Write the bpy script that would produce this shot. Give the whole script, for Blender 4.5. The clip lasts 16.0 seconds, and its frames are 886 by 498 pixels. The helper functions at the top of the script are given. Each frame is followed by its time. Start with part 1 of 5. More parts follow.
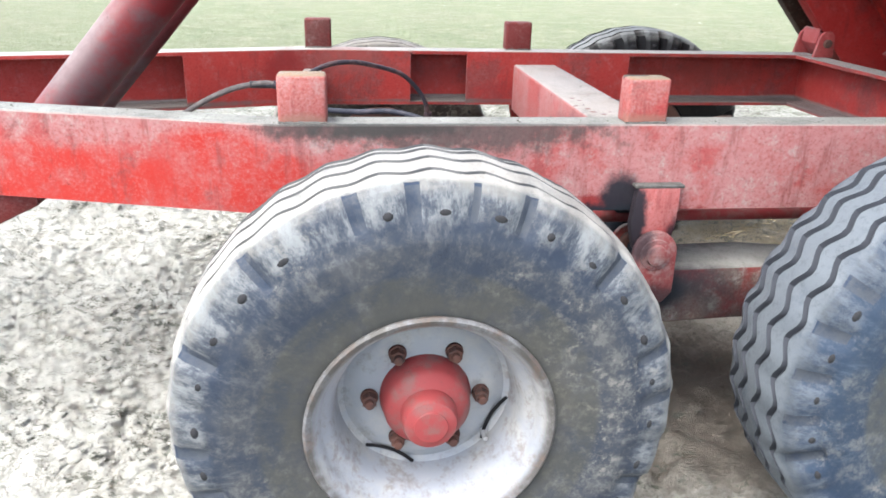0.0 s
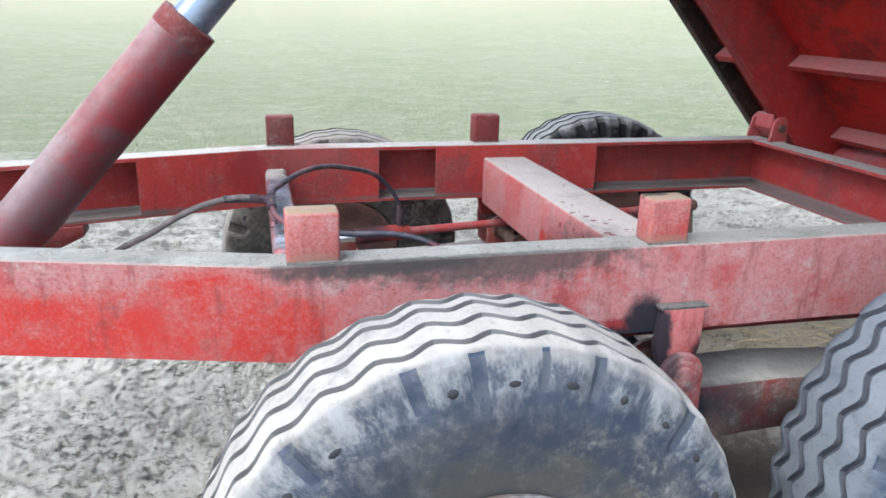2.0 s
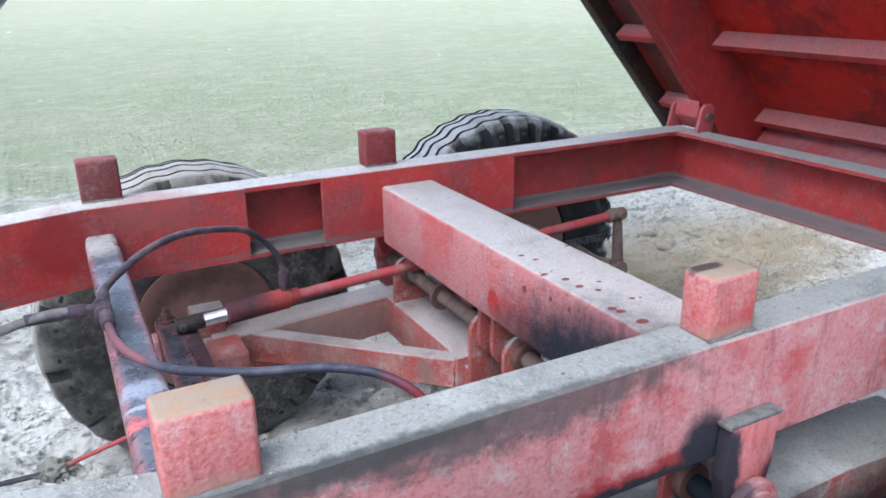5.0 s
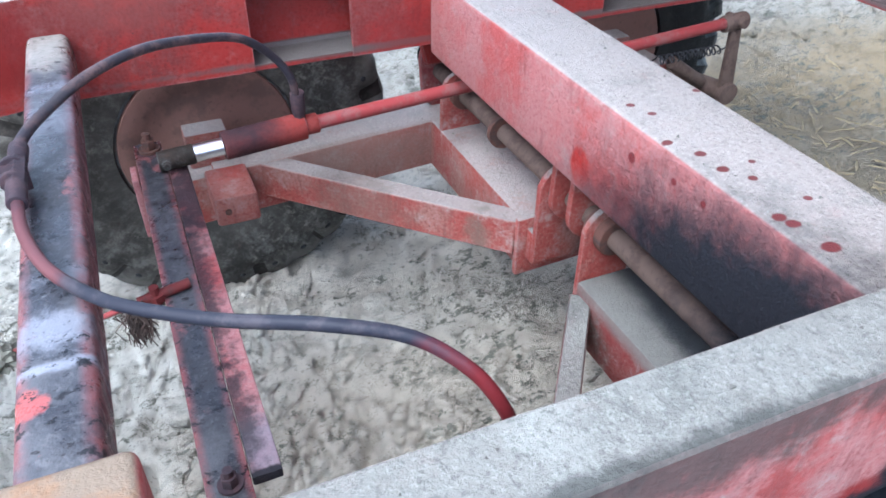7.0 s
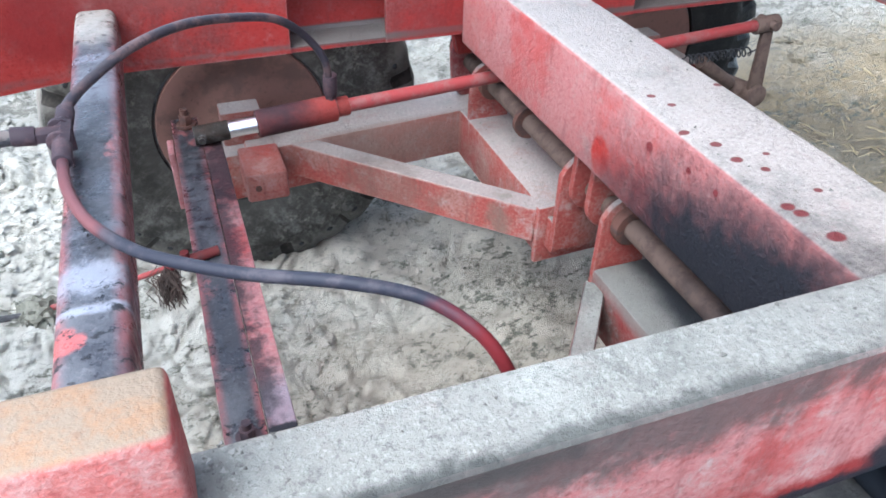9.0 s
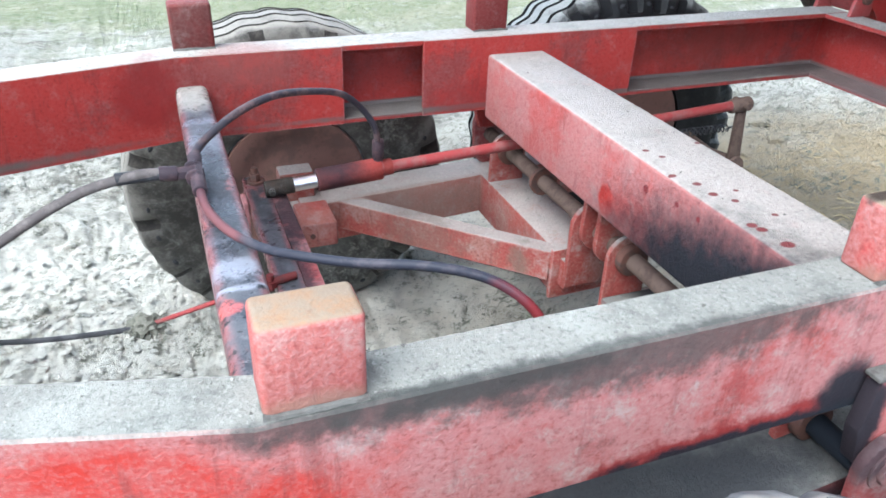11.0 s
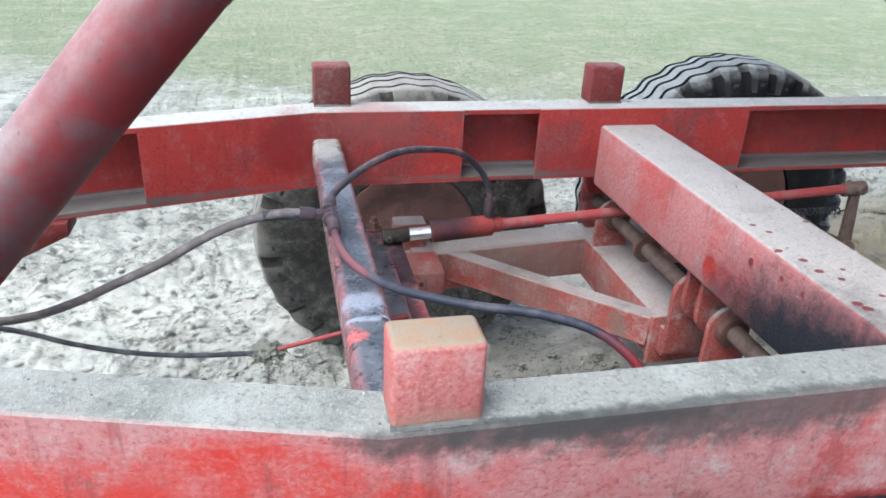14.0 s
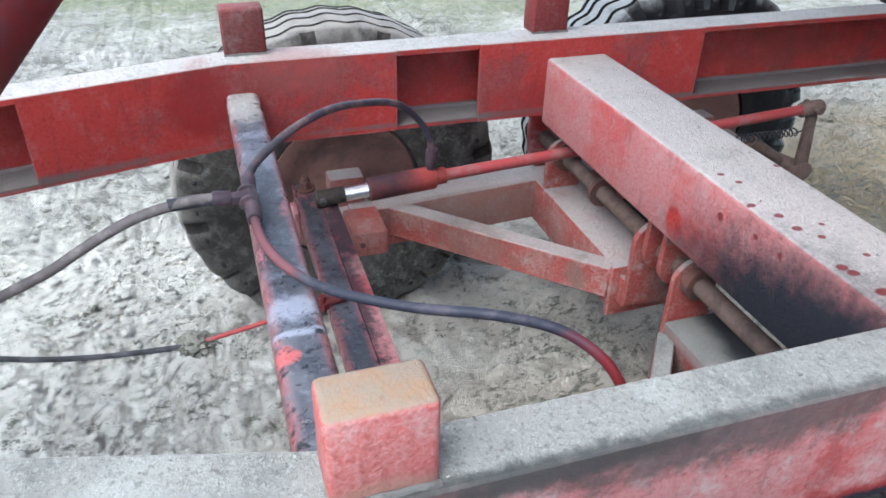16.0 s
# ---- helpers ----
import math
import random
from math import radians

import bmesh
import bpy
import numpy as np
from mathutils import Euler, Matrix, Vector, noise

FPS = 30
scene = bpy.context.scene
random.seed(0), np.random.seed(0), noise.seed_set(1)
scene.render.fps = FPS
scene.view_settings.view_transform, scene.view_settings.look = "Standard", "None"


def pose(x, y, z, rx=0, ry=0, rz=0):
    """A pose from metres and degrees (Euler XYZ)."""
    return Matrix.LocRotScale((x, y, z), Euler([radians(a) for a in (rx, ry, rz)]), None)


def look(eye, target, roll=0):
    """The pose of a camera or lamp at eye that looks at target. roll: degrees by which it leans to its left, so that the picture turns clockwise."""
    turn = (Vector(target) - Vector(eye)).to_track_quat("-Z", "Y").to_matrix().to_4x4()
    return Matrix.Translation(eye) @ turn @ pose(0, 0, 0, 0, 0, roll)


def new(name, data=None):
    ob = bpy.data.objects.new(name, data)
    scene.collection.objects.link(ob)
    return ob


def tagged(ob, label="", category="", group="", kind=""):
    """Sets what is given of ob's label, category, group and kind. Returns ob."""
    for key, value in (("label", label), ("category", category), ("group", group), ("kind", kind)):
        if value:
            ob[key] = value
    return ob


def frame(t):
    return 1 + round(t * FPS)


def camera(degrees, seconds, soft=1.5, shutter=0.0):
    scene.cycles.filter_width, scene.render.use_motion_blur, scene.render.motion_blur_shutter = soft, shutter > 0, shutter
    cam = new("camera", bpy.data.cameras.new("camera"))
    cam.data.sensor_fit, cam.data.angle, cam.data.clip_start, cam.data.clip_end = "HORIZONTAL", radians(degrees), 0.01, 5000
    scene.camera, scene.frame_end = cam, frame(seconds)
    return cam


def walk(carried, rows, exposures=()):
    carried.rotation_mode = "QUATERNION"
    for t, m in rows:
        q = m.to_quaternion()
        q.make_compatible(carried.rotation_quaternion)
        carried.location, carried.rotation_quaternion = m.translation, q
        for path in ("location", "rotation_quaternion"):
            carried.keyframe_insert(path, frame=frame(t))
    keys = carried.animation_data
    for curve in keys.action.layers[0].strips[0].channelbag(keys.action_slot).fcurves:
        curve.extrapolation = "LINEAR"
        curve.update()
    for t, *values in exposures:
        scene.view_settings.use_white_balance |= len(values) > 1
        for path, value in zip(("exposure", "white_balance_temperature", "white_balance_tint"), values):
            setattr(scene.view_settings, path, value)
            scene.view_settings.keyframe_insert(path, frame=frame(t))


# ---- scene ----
cam = camera(61.4, 16.0, soft=1.7, shutter=0.0)
PATH = [
    (0, (0.045, -1.509, 1.207), (0.287, 0.331, 0.462), 1.6),
    (0.5, (-0.075, -1.552, 1.266), (0.197, 0.313, 0.598), -0.2),
    (1, (-0.12, -1.531, 1.302), (0.25, 0.337, 0.689), 1.3),
    (1.5, (-0.134, -1.425, 1.317), (0.291, 0.439, 0.731), 0.9),
    (2, (-0.14, -1.307, 1.321), (0.334, 0.537, 0.71), 1.4),
    (2.5, (-0.162, -1.185, 1.345), (0.553, 0.612, 0.837), 0.3),
    (3, (-0.226, -1.101, 1.369), (0.669, 0.626, 0.9), -0.1),
    (3.2, (-0.233, -1.09, 1.365), (0.705, 0.616, 0.907), -0.1),
    (5.3, (-0.124, -0.565, 1.348), (0.73, 1.062, 0.56), -0.1),
    (5.5, (-0.124, -0.5, 1.331), (0.739, 1.066, 0.436), 1.4),
    (6, (-0.069, -0.369, 1.327), (0.729, 1.17, 0.329), 1.7),
    (6.5, (0.015, -0.282, 1.293), (0.696, 1.203, 0.14), 0.8),
    (7, (0.046, -0.244, 1.288), (0.692, 1.221, 0.088), 0.5),
    (7.5, (0.044, -0.239, 1.287), (0.648, 1.227, 0.068), 0.0),
    (8, (0.042, -0.239, 1.285), (0.629, 1.221, 0.051), -0.0),
    (8.5, (0.046, -0.242, 1.28), (0.611, 1.22, 0.038), 1.4),
    (8.7, (0.048, -0.255, 1.281), (0.614, 1.215, 0.05), 1.6),
    (10.8, (-0.129, -0.524, 1.35), (0.528, 1.069, 0.335), 1.9),
    (11, (-0.133, -0.522, 1.345), (0.5, 1.085, 0.337), 2.0),
    (11.5, (-0.14, -0.501, 1.346), (0.42, 1.131, 0.335), 1.8),
    (12, (-0.143, -0.49, 1.348), (0.369, 1.155, 0.332), 1.6),
    (12.5, (-0.151, -0.484, 1.351), (0.285, 1.18, 0.333), 1.2),
    (13, (-0.148, -0.51, 1.363), (0.392, 1.194, 0.464), 2.0),
    (13.5, (-0.165, -0.544, 1.365), (0.361, 1.177, 0.493), 1.9),
    (14, (-0.19, -0.598, 1.369), (0.224, 1.155, 0.499), 2.8),
    (14.5, (-0.195, -0.616, 1.365), (0.129, 1.149, 0.482), 3.1),
    (15, (-0.166, -0.575, 1.375), (0.225, 1.151, 0.444), 2.5),
    (15.5, (-0.148, -0.482, 1.378), (0.355, 1.182, 0.388), 1.7),
    (16, (-0.138, -0.422, 1.389), (0.39, 1.185, 0.322), 1.3),
]
EXPOSURES = [(0.0, 2.87, 6550, 8), (1.0, 2.70, 6350, 8), (2.0, 2.53, 6150, 8), (3.2, 2.45, 5850, 10), (5.3, 2.67, 5650, 9), (6.0, 2.71, 5600, 9), (7.0, 2.86, 5600, 7), (8.7, 2.97, 5800, 6), (10.8, 2.95, 5950, 3), (12.3, 2.86, 5950, 3), (12.8, 2.76, 5970, 4), (14.0, 2.67, 6000, 4), (16.0, 2.61, 5900, 6)]
walk(cam, [(t, look(eye, target, roll)) for t, eye, target, roll in PATH], EXPOSURES)

# ---- sky and light: a bright overcast day ----
world = bpy.data.worlds.new("world")
scene.world = world
world.use_nodes = True
wt = world.node_tree
sky = wt.nodes.new("ShaderNodeTexSky")
sky.sky_type = "NISHITA"
sky.sun_disc = False
sky.sun_elevation, sky.sun_rotation = radians(59), radians(236)
sky.air_density, sky.dust_density, sky.ozone_density = 1.0, 1.5, 1.0
veil = wt.nodes.new("ShaderNodeHueSaturation")      # thin cloud takes the blue out of the sky
veil.inputs["Saturation"].default_value = 0.6
wt.links.new(sky.outputs[0], veil.inputs["Color"])
wt.links.new(veil.outputs[0], wt.nodes["Background"].inputs[0])
wt.nodes["Background"].inputs[1].default_value = 0.11
sun_data = bpy.data.lights.new("sun", "SUN")
sun_data.energy, sun_data.angle, sun_data.color = 1.5, radians(55), (1.0, 0.98, 0.955)
sun = new("sun", sun_data)
sun.matrix_world = look((-9, -6, 18), (0, 0, 0))


# ---- materials ----
def nd(nt, kind, ins=None, **props):
    n = nt.nodes.new(kind)
    if "operation" in props:
        n.operation = props["operation"]
    if "data_type" in props:
        n.data_type = props["data_type"]
    if "feature" in props:
        n.feature = props["feature"]
    if "interpolation_type" in props:
        n.interpolation_type = props["interpolation_type"]
    if "samples" in props:
        n.samples = props["samples"]
    for k, v in (ins or {}).items():
        s = n.inputs[k]
        if isinstance(v, bpy.types.NodeSocket):
            nt.links.new(v, s)
        else:
            s.default_value = v
    return n


def rgba(c):
    return (c[0], c[1], c[2], 1.0)


class Mat:
    """A small builder for node materials."""

    def __init__(self, name, rough=0.6, metal=0.0, local=False):
        self.m = bpy.data.materials.new(name)
        self.m.use_nodes = True
        self.nt = self.m.node_tree
        self.bsdf = self.nt.nodes["Principled BSDF"]
        self.bsdf.inputs["Roughness"].default_value = rough
        self.bsdf.inputs["Metallic"].default_value = metal
        self.bsdf.inputs["Specular IOR Level"].default_value = 0.15
        self.pos = nd(self.nt, "ShaderNodeTexCoord").outputs["Object"] if local else nd(self.nt, "ShaderNodeNewGeometry").outputs["Position"]
        self.col = None
        self.relief = None

    def noise(self, scale, detail=5.0, rough=0.6, stretch=None, distort=0.0):
        p = self.pos
        if stretch:
            p = nd(self.nt, "ShaderNodeMapping", {"Vector": p, "Scale": stretch}).outputs[0]
        return nd(self.nt, "ShaderNodeTexNoise", {"Vector": p, "Scale": scale, "Detail": detail, "Roughness": rough, "Distortion": distort}).outputs["Fac"]

    def ramp(self, v, a, b, lo=0.0, hi=1.0):
        return nd(self.nt, "ShaderNodeMapRange", {"Value": v, "From Min": a, "From Max": b, "To Min": lo, "To Max": hi}, interpolation_type="SMOOTHSTEP").outputs[0]

    def math(self, op, a, b=0.0):
        return nd(self.nt, "ShaderNodeMath", {0: a, 1: b}, operation=op).outputs[0]

    def base(self, c):
        self.col = nd(self.nt, "ShaderNodeRGB").outputs[0]
        self.col.default_value = rgba(c)
        return self

    def over(self, fac, c):
        n = nd(self.nt, "ShaderNodeMix", {0: fac, 6: self.col, 7: c if isinstance(c, bpy.types.NodeSocket) else rgba(c)}, data_type="RGBA")
        self.col = n.outputs[2]
        return self

    def blot(self, centre, radii, wobble=0.55, scale=14.0, soft=0.35):
        """A mask of 1 inside an uneven ellipsoid round a place."""
        d = nd(self.nt, "ShaderNodeVectorMath", {0: self.pos, 1: centre}, operation="SUBTRACT").outputs[0]
        d = nd(self.nt, "ShaderNodeVectorMath", {0: d, 1: radii}, operation="DIVIDE").outputs[0]
        r = nd(self.nt, "ShaderNodeVectorMath", {0: d}, operation="LENGTH").outputs["Value"]
        w = self.math("MULTIPLY", self.math("SUBTRACT", self.noise(scale, 6, 0.65), 0.5), 2 * wobble)
        return self.ramp(self.math("ADD", r, w), 1.0 + soft, 1.0 - soft)

    def up(self, a=0.5, b=0.85):
        nz = nd(self.nt, "ShaderNodeSeparateXYZ", {0: nd(self.nt, "ShaderNodeNewGeometry").outputs["Normal"]}).outputs[2]
        return self.ramp(nz, a, b)

    def bump(self, h, strength=0.3, dist=0.002):
        args = {"Height": h, "Strength": strength, "Distance": dist}
        if self.relief:
            args["Normal"] = self.relief
        self.relief = nd(self.nt, "ShaderNodeBump", args).outputs[0]
        return self

    def rough(self, v):
        self.nt.links.new(v, self.bsdf.inputs["Roughness"])
        return self

    def done(self):
        if self.col:
            self.nt.links.new(self.col, self.bsdf.inputs["Base Color"])
        if self.relief:
            self.nt.links.new(self.relief, self.bsdf.inputs["Normal"])
        return self.m


DUST = (0.245, 0.245, 0.230)
RED = (0.262, 0.020, 0.015)
OIL = (0.007, 0.009, 0.013)
GRIME = (0.024, 0.026, 0.025)


def red_paint(name, base, faded, fade=0.5, dust=0.85, stains=(), fresh=(), rub=0.35, side_dust=0.25, drips=(), bare=0.25, grime_and_shade=(), top=None, lay=DUST, worn=0.7, speck=0.75, lumps=0.0, patchy=0.0):
    """Old red paint: faded in clouds, rubbed to a crisp grain, run with dirt, with dust lying on top."""
    m = Mat(name, 0.6)
    m.bsdf.inputs["Specular IOR Level"].default_value = 0.15
    m.base(base)
    big = m.noise(4.0, 8, 0.7)
    m.over(m.ramp(big, 0.62 - 0.3 * fade, 0.74 - 0.3 * fade), faded)
    m.over(m.math("MULTIPLY", m.ramp(m.noise(15.0, 10, 0.82), 0.45, 0.66), 0.45), base)
    # grain of the rubbed coat, pale and dark
    grain = m.noise(170.0, 4, 0.72, (0.85, 0.85, 1.0))
    m.over(m.math("MULTIPLY", m.ramp(grain, 0.50, 0.58), m.math("MULTIPLY", m.ramp(m.noise(8.0, 8, 0.75), 0.36, 0.56, 0.2, 1.0), 0.55 * rub)), tuple(0.9 * v + 0.055 for v in faded))
    m.over(m.math("MULTIPLY", m.ramp(grain, 0.45, 0.37), 0.45), tuple(0.5 * v for v in base))
    m.over(m.math("MULTIPLY", m.ramp(m.noise(19.0, 12, 0.84), 0.50, 0.66), side_dust), DUST)
    for centre, radii in fresh:
        clean = m.blot(centre, radii, 0.7, 9.0, 0.3)
        m.over(m.math("MULTIPLY", m.math("MULTIPLY", clean, m.ramp(m.noise(7.0, 9, 0.75), 0.36, 0.56, 0.45, 1.0)), m.ramp(grain, 0.50, 0.62, 1.0, 0.75)), RED)
    # runs of dirt, smudges, chips
    m.over(m.math("MULTIPLY", m.ramp(m.noise(3.2, 7, 0.72, (8.0, 8.0, 1.2)), 0.54, 0.66), 0.45), tuple(0.45 * v + 0.008 for v in base))
    m.over(m.math("MULTIPLY", m.ramp(m.noise(9.0, 10, 0.8), 0.56, 0.70), 0.6), tuple(0.3 * v + 0.012 for v in base))
    m.over(m.math("MULTIPLY", m.ramp(m.noise(42.0, 7, 0.8), 0.655, 0.68), 0.85), (0.035, 0.018, 0.017))
    m.over(m.math("MULTIPLY", m.ramp(m.noise(30.0, 7, 0.78, (0.35, 1.0, 1.6), 1.2), 0.685, 0.71), 0.6 * rub + 0.1), (0.36, 0.22, 0.205))
    if top:
        m.over(m.math("MULTIPLY", m.up(0.3, 0.9), m.ramp(m.noise(18.0, 8, 0.75), 0.2, 0.45, 0.75, 1.0)), top)
        m.over(m.math("MULTIPLY", m.up(0.3, 0.9), m.ramp(m.noise(11.0, 8, 0.75), 0.49, 0.62, 0.0, 0.5)), (0.190, 0.092, 0.042))
        m.over(m.math("MULTIPLY", m.up(0.3, 0.9), m.ramp(m.noise(90.0, 6, 0.75), 0.56, 0.66, 0.0, 0.5)), (0.13, 0.075, 0.05))
    if dust:
        lying = m.math("MULTIPLY", m.math("MULTIPLY", m.up(), m.ramp(m.noise(7.0, 9, 0.8), 0.28, 0.46, 1.0 - bare, 1.0)), dust)
        m.over(lying, lay)
        m.over(m.math("MULTIPLY", m.up(), m.ramp(m.noise(11.0, 12, 0.85), 0.48, 0.68, 0.0, 0.6)), (0.135, 0.138, 0.128))
        if patchy:
            m.over(m.math("MULTIPLY", lying, m.ramp(m.noise(5.0, 7, 0.72), 0.50, 0.64, 0.0, patchy)), tuple(1.45 * v for v in lay))
            m.over(m.math("MULTIPLY", lying, m.ramp(m.noise(6.5, 7, 0.74), 0.49, 0.37, 0.0, patchy)), tuple(0.52 * v for v in lay))
        m.over(m.math("MULTIPLY", lying, m.ramp(m.noise(190.0, 4, 0.72), 0.54, 0.62, 0.0, speck)), tuple(1.5 * v for v in lay))
        m.over(m.math("MULTIPLY", lying, m.ramp(m.noise(140.0, 5, 0.72), 0.455, 0.38, 0.0, speck)), tuple(0.42 * v for v in lay))
        m.over(m.math("MULTIPLY", m.up(), m.ramp(m.noise(60.0, 5, 0.7), 0.70, 0.73, 0.0, 0.4)), (0.06, 0.042, 0.04))
    soft = nd(m.nt, "ShaderNodeBevel", {"Radius": 0.006}, samples=4).outputs[0]
    flat = nd(m.nt, "ShaderNodeNewGeometry").outputs["Normal"]
    corner = m.ramp(nd(m.nt, "ShaderNodeVectorMath", {0: soft, 1: flat}, operation="DOT_PRODUCT").outputs["Value"], 0.985, 0.86)
    m.over(m.math("MULTIPLY", corner, m.ramp(m.noise(28.0, 8, 0.78), 0.40, 0.60, 0.0, worn)), tuple(0.5 * v + 0.11 for v in faded))
    for centre, radii, strength, colour, *edge in grime_and_shade:
        m.over(m.math("MULTIPLY", m.blot(centre, radii, *(edge or (0.5, 18.0, 0.3))), strength), colour)
    for centre, radii, strength, *edge in stains:
        m.over(m.math("MULTIPLY", m.blot(centre, radii, *(edge or (0.6, 16.0, 0.3))), strength), OIL)
    for x, y, z, r in drips:
        m.over(m.math("MULTIPLY", m.blot((x, y, z), (r * 0.64, r * 0.53, r * 0.53), 0.4, 60.0, 0.2), 0.92), (0.085, 0.010, 0.012))
    m.bump(grain, 0.45, 0.003)
    if lumps:
        m.bump(m.noise(130.0, 5, 0.7), lumps, 0.004)
    m.bump(m.noise(26.0, 6, 0.7), 0.35, 0.005)
    if dust:
        m.bump(m.math("MULTIPLY", m.noise(95.0, 6, 0.75), m.up()), 0.7, 0.006)
    m.rough(m.ramp(big, 0.3, 0.7, 0.5, 0.8))
    return m.done()


DRIPS = [(0.661, 0.515, 0.832, 0.010), (0.673, 0.482, 0.832, 0.010), (0.662, 0.369, 0.832, 0.013), (0.663, 0.328, 0.832, 0.013), (0.708, 0.329, 0.832, 0.008), (0.682, 0.298, 0.832, 0.010), (0.651, 0.223, 0.832, 0.014),
         (0.656, 0.208, 0.832, 0.014), (0.661, 0.160, 0.832, 0.017), (0.709, 0.240, 0.832, 0.009), (0.776, 0.518, 0.832, 0.010), (0.642, 0.408, 0.832, 0.012), (0.632, 0.458, 0.786, 0.014), (0.632, 0.371, 0.797, 0.009), (0.632, 0.315, 0.797, 0.009)]
DEEP = (0.13, 0.009, 0.009)
# lower flange ledges: grey dirt with the upper flange's shade put into the colour
LEDGE = (0.075, 0.066, 0.063)
M_near = red_paint("worn red paint", (0.222, 0.044, 0.042), (0.238, 0.102, 0.099), 0.85, 0.95, worn=0.2,
                   stains=[((0.632, -0.03, 0.700), (0.048, 0.09, 0.066), 0.97, 0.5, 22.0, 0.3), ((0.49, -0.02, 0.670), (0.27, 0.06, 0.032), 0.97, 0.7, 22.0, 0.2)],
                   grime_and_shade=[((0.49, -0.02, 0.674), (0.31, 0.06, 0.042), 0.9, DEEP, 0.7, 22.0, 0.2), ((0.28, -0.026, 0.874), (0.33, 0.022, 0.056), 0.8, (0.032, 0.033, 0.031), 0.95, 34.0, 0.35),
                          ((0.02, -0.026, 0.868), (0.28, 0.020, 0.022), 0.75, GRIME, 0.8, 40.0, 0.35)],
                   fresh=[((-0.20, 0.0, 0.765), (0.18, 0.2, 0.090)), ((-0.62, 0.1, 0.735), (0.38, 0.3, 0.085))], rub=0.65, side_dust=0.52, bare=0.1, lay=(0.146, 0.150, 0.138), speck=0.55, patchy=0.6)
# ledge shade is painted in here, and the open recess webs are darkened
M_far = red_paint("red paint", (0.215, 0.021, 0.018), (0.140, 0.028, 0.026), 0.45, 0.9, rub=0.25, side_dust=0.14,
                  grime_and_shade=[((1.73, 0.6, 0.702), (0.12, 9.0, 0.012), 0.9, (0.120, 0.090, 0.085), 0.3, 30.0, 0.4), ((0.8, 1.216, 0.702), (1.1, 0.070, 0.012), 0.9, LEDGE, 0.2, 30.0, 0.2), ((-1.0, 1.05, 0.702), (0.8, 0.20, 0.012), 0.9, LEDGE, 0.3, 30.0, 0.4), ((1.38, 1.29, 0.79), (0.36, 0.06, 0.09), 0.65, (0.095, 0.020, 0.016), 0.5, 12.0, 0.3), ((0.36, 1.29, 0.79), (0.13, 0.06, 0.09), 0.5, (0.10, 0.016, 0.014), 0.4, 12.0, 0.3), ((-0.17, 1.16, 0.80), (0.07, 0.1, 0.07), 0.7, (0.13, 0.010, 0.010), 0.5, 16.0, 0.3),
                         ((0.05, 1.16, 0.85), (0.10, 0.1, 0.05), 0.5, (0.16, 0.05, 0.045), 0.6, 16.0, 0.4), ((0.62, 1.16, 0.72), (0.12, 0.1, 0.05), 0.5, (0.14, 0.014, 0.014), 0.6, 16.0, 0.4)])
M_cross = red_paint("chalky red paint", (0.262, 0.054, 0.050), (0.262, 0.105, 0.100), 0.8, 0.95, worn=0.25, side_dust=0.32, rub=0.5, bare=0.5, drips=DRIPS, lay=(0.262, 0.240, 0.222), speck=0.45, lumps=0.9,
                    stains=[((0.62, -0.02, 0.640), (0.15, 0.58, 0.205), 0.99, 0.22, 30.0, 0.28)], fresh=[((0.63, 0.572, 0.708), (0.03, 0.024, 0.028))])
M_bogie = red_paint("dusty red paint", (0.178, 0.036, 0.030), (0.175, 0.082, 0.069), 0.6, 0.85, grime_and_shade=[((0.50, 1.205, 0.43), (0.26, 0.02, 0.06), 0.65, (0.135, 0.095, 0.080), 0.8, 16.0, 0.5), ((0.42, 1.02, 0.43), (0.10, 0.12, 0.05), 0.5, (0.075, 0.058, 0.048), 0.9, 30.0, 0.5), ((0.60, 0.83, 0.44), (0.03, 0.03, 0.04), 0.6, (0.09, 0.075, 0.06), 0.9, 40.0, 0.4)], side_dust=0.5, rub=0.8, bare=0.7, speck=0.5, lumps=0.6, lay=(0.215, 0.196, 0.184), drips=[(0.579, 0.44, 0.483, 0.008), (0.592, 0.435, 0.483, 0.008), (0.561, 0.394, 0.480, 0.010), (0.606, 0.47, 0.485, 0.006)])
M_clamp = red_paint("grimy red paint", (0.200, 0.036, 0.030), (0.180, 0.070, 0.060), 0.6, 0.0, side_dust=0.3, rub=0.6, lumps=0.4)
M_body = red_paint("dark red underside paint", (0.275, 0.010, 0.006), (0.120, 0.009, 0.008), 0.5, 0.0, rub=0.2, side_dust=0.07, grime_and_shade=[((1.4, 1.43, 1.5), (3.0, 0.17, 3.0), 0.8, (0.035, 0.022, 0.018), 0.5, 12.0, 0.4), ((1.98, 0.5, 0.86), (0.10, 0.7, 0.10), 0.6, (0.06, 0.03, 0.026), 0.9, 9.0, 0.6)])
# pink on upward faces is dust together with skylight painted on the ribs
M_bodybeam = red_paint("red oxide paint", (0.225, 0.014, 0.013), (0.150, 0.018, 0.017), 0.5, 0.9, rub=0.15, side_dust=0.08, bare=0.3, lay=(0.26, 0.100, 0.095))
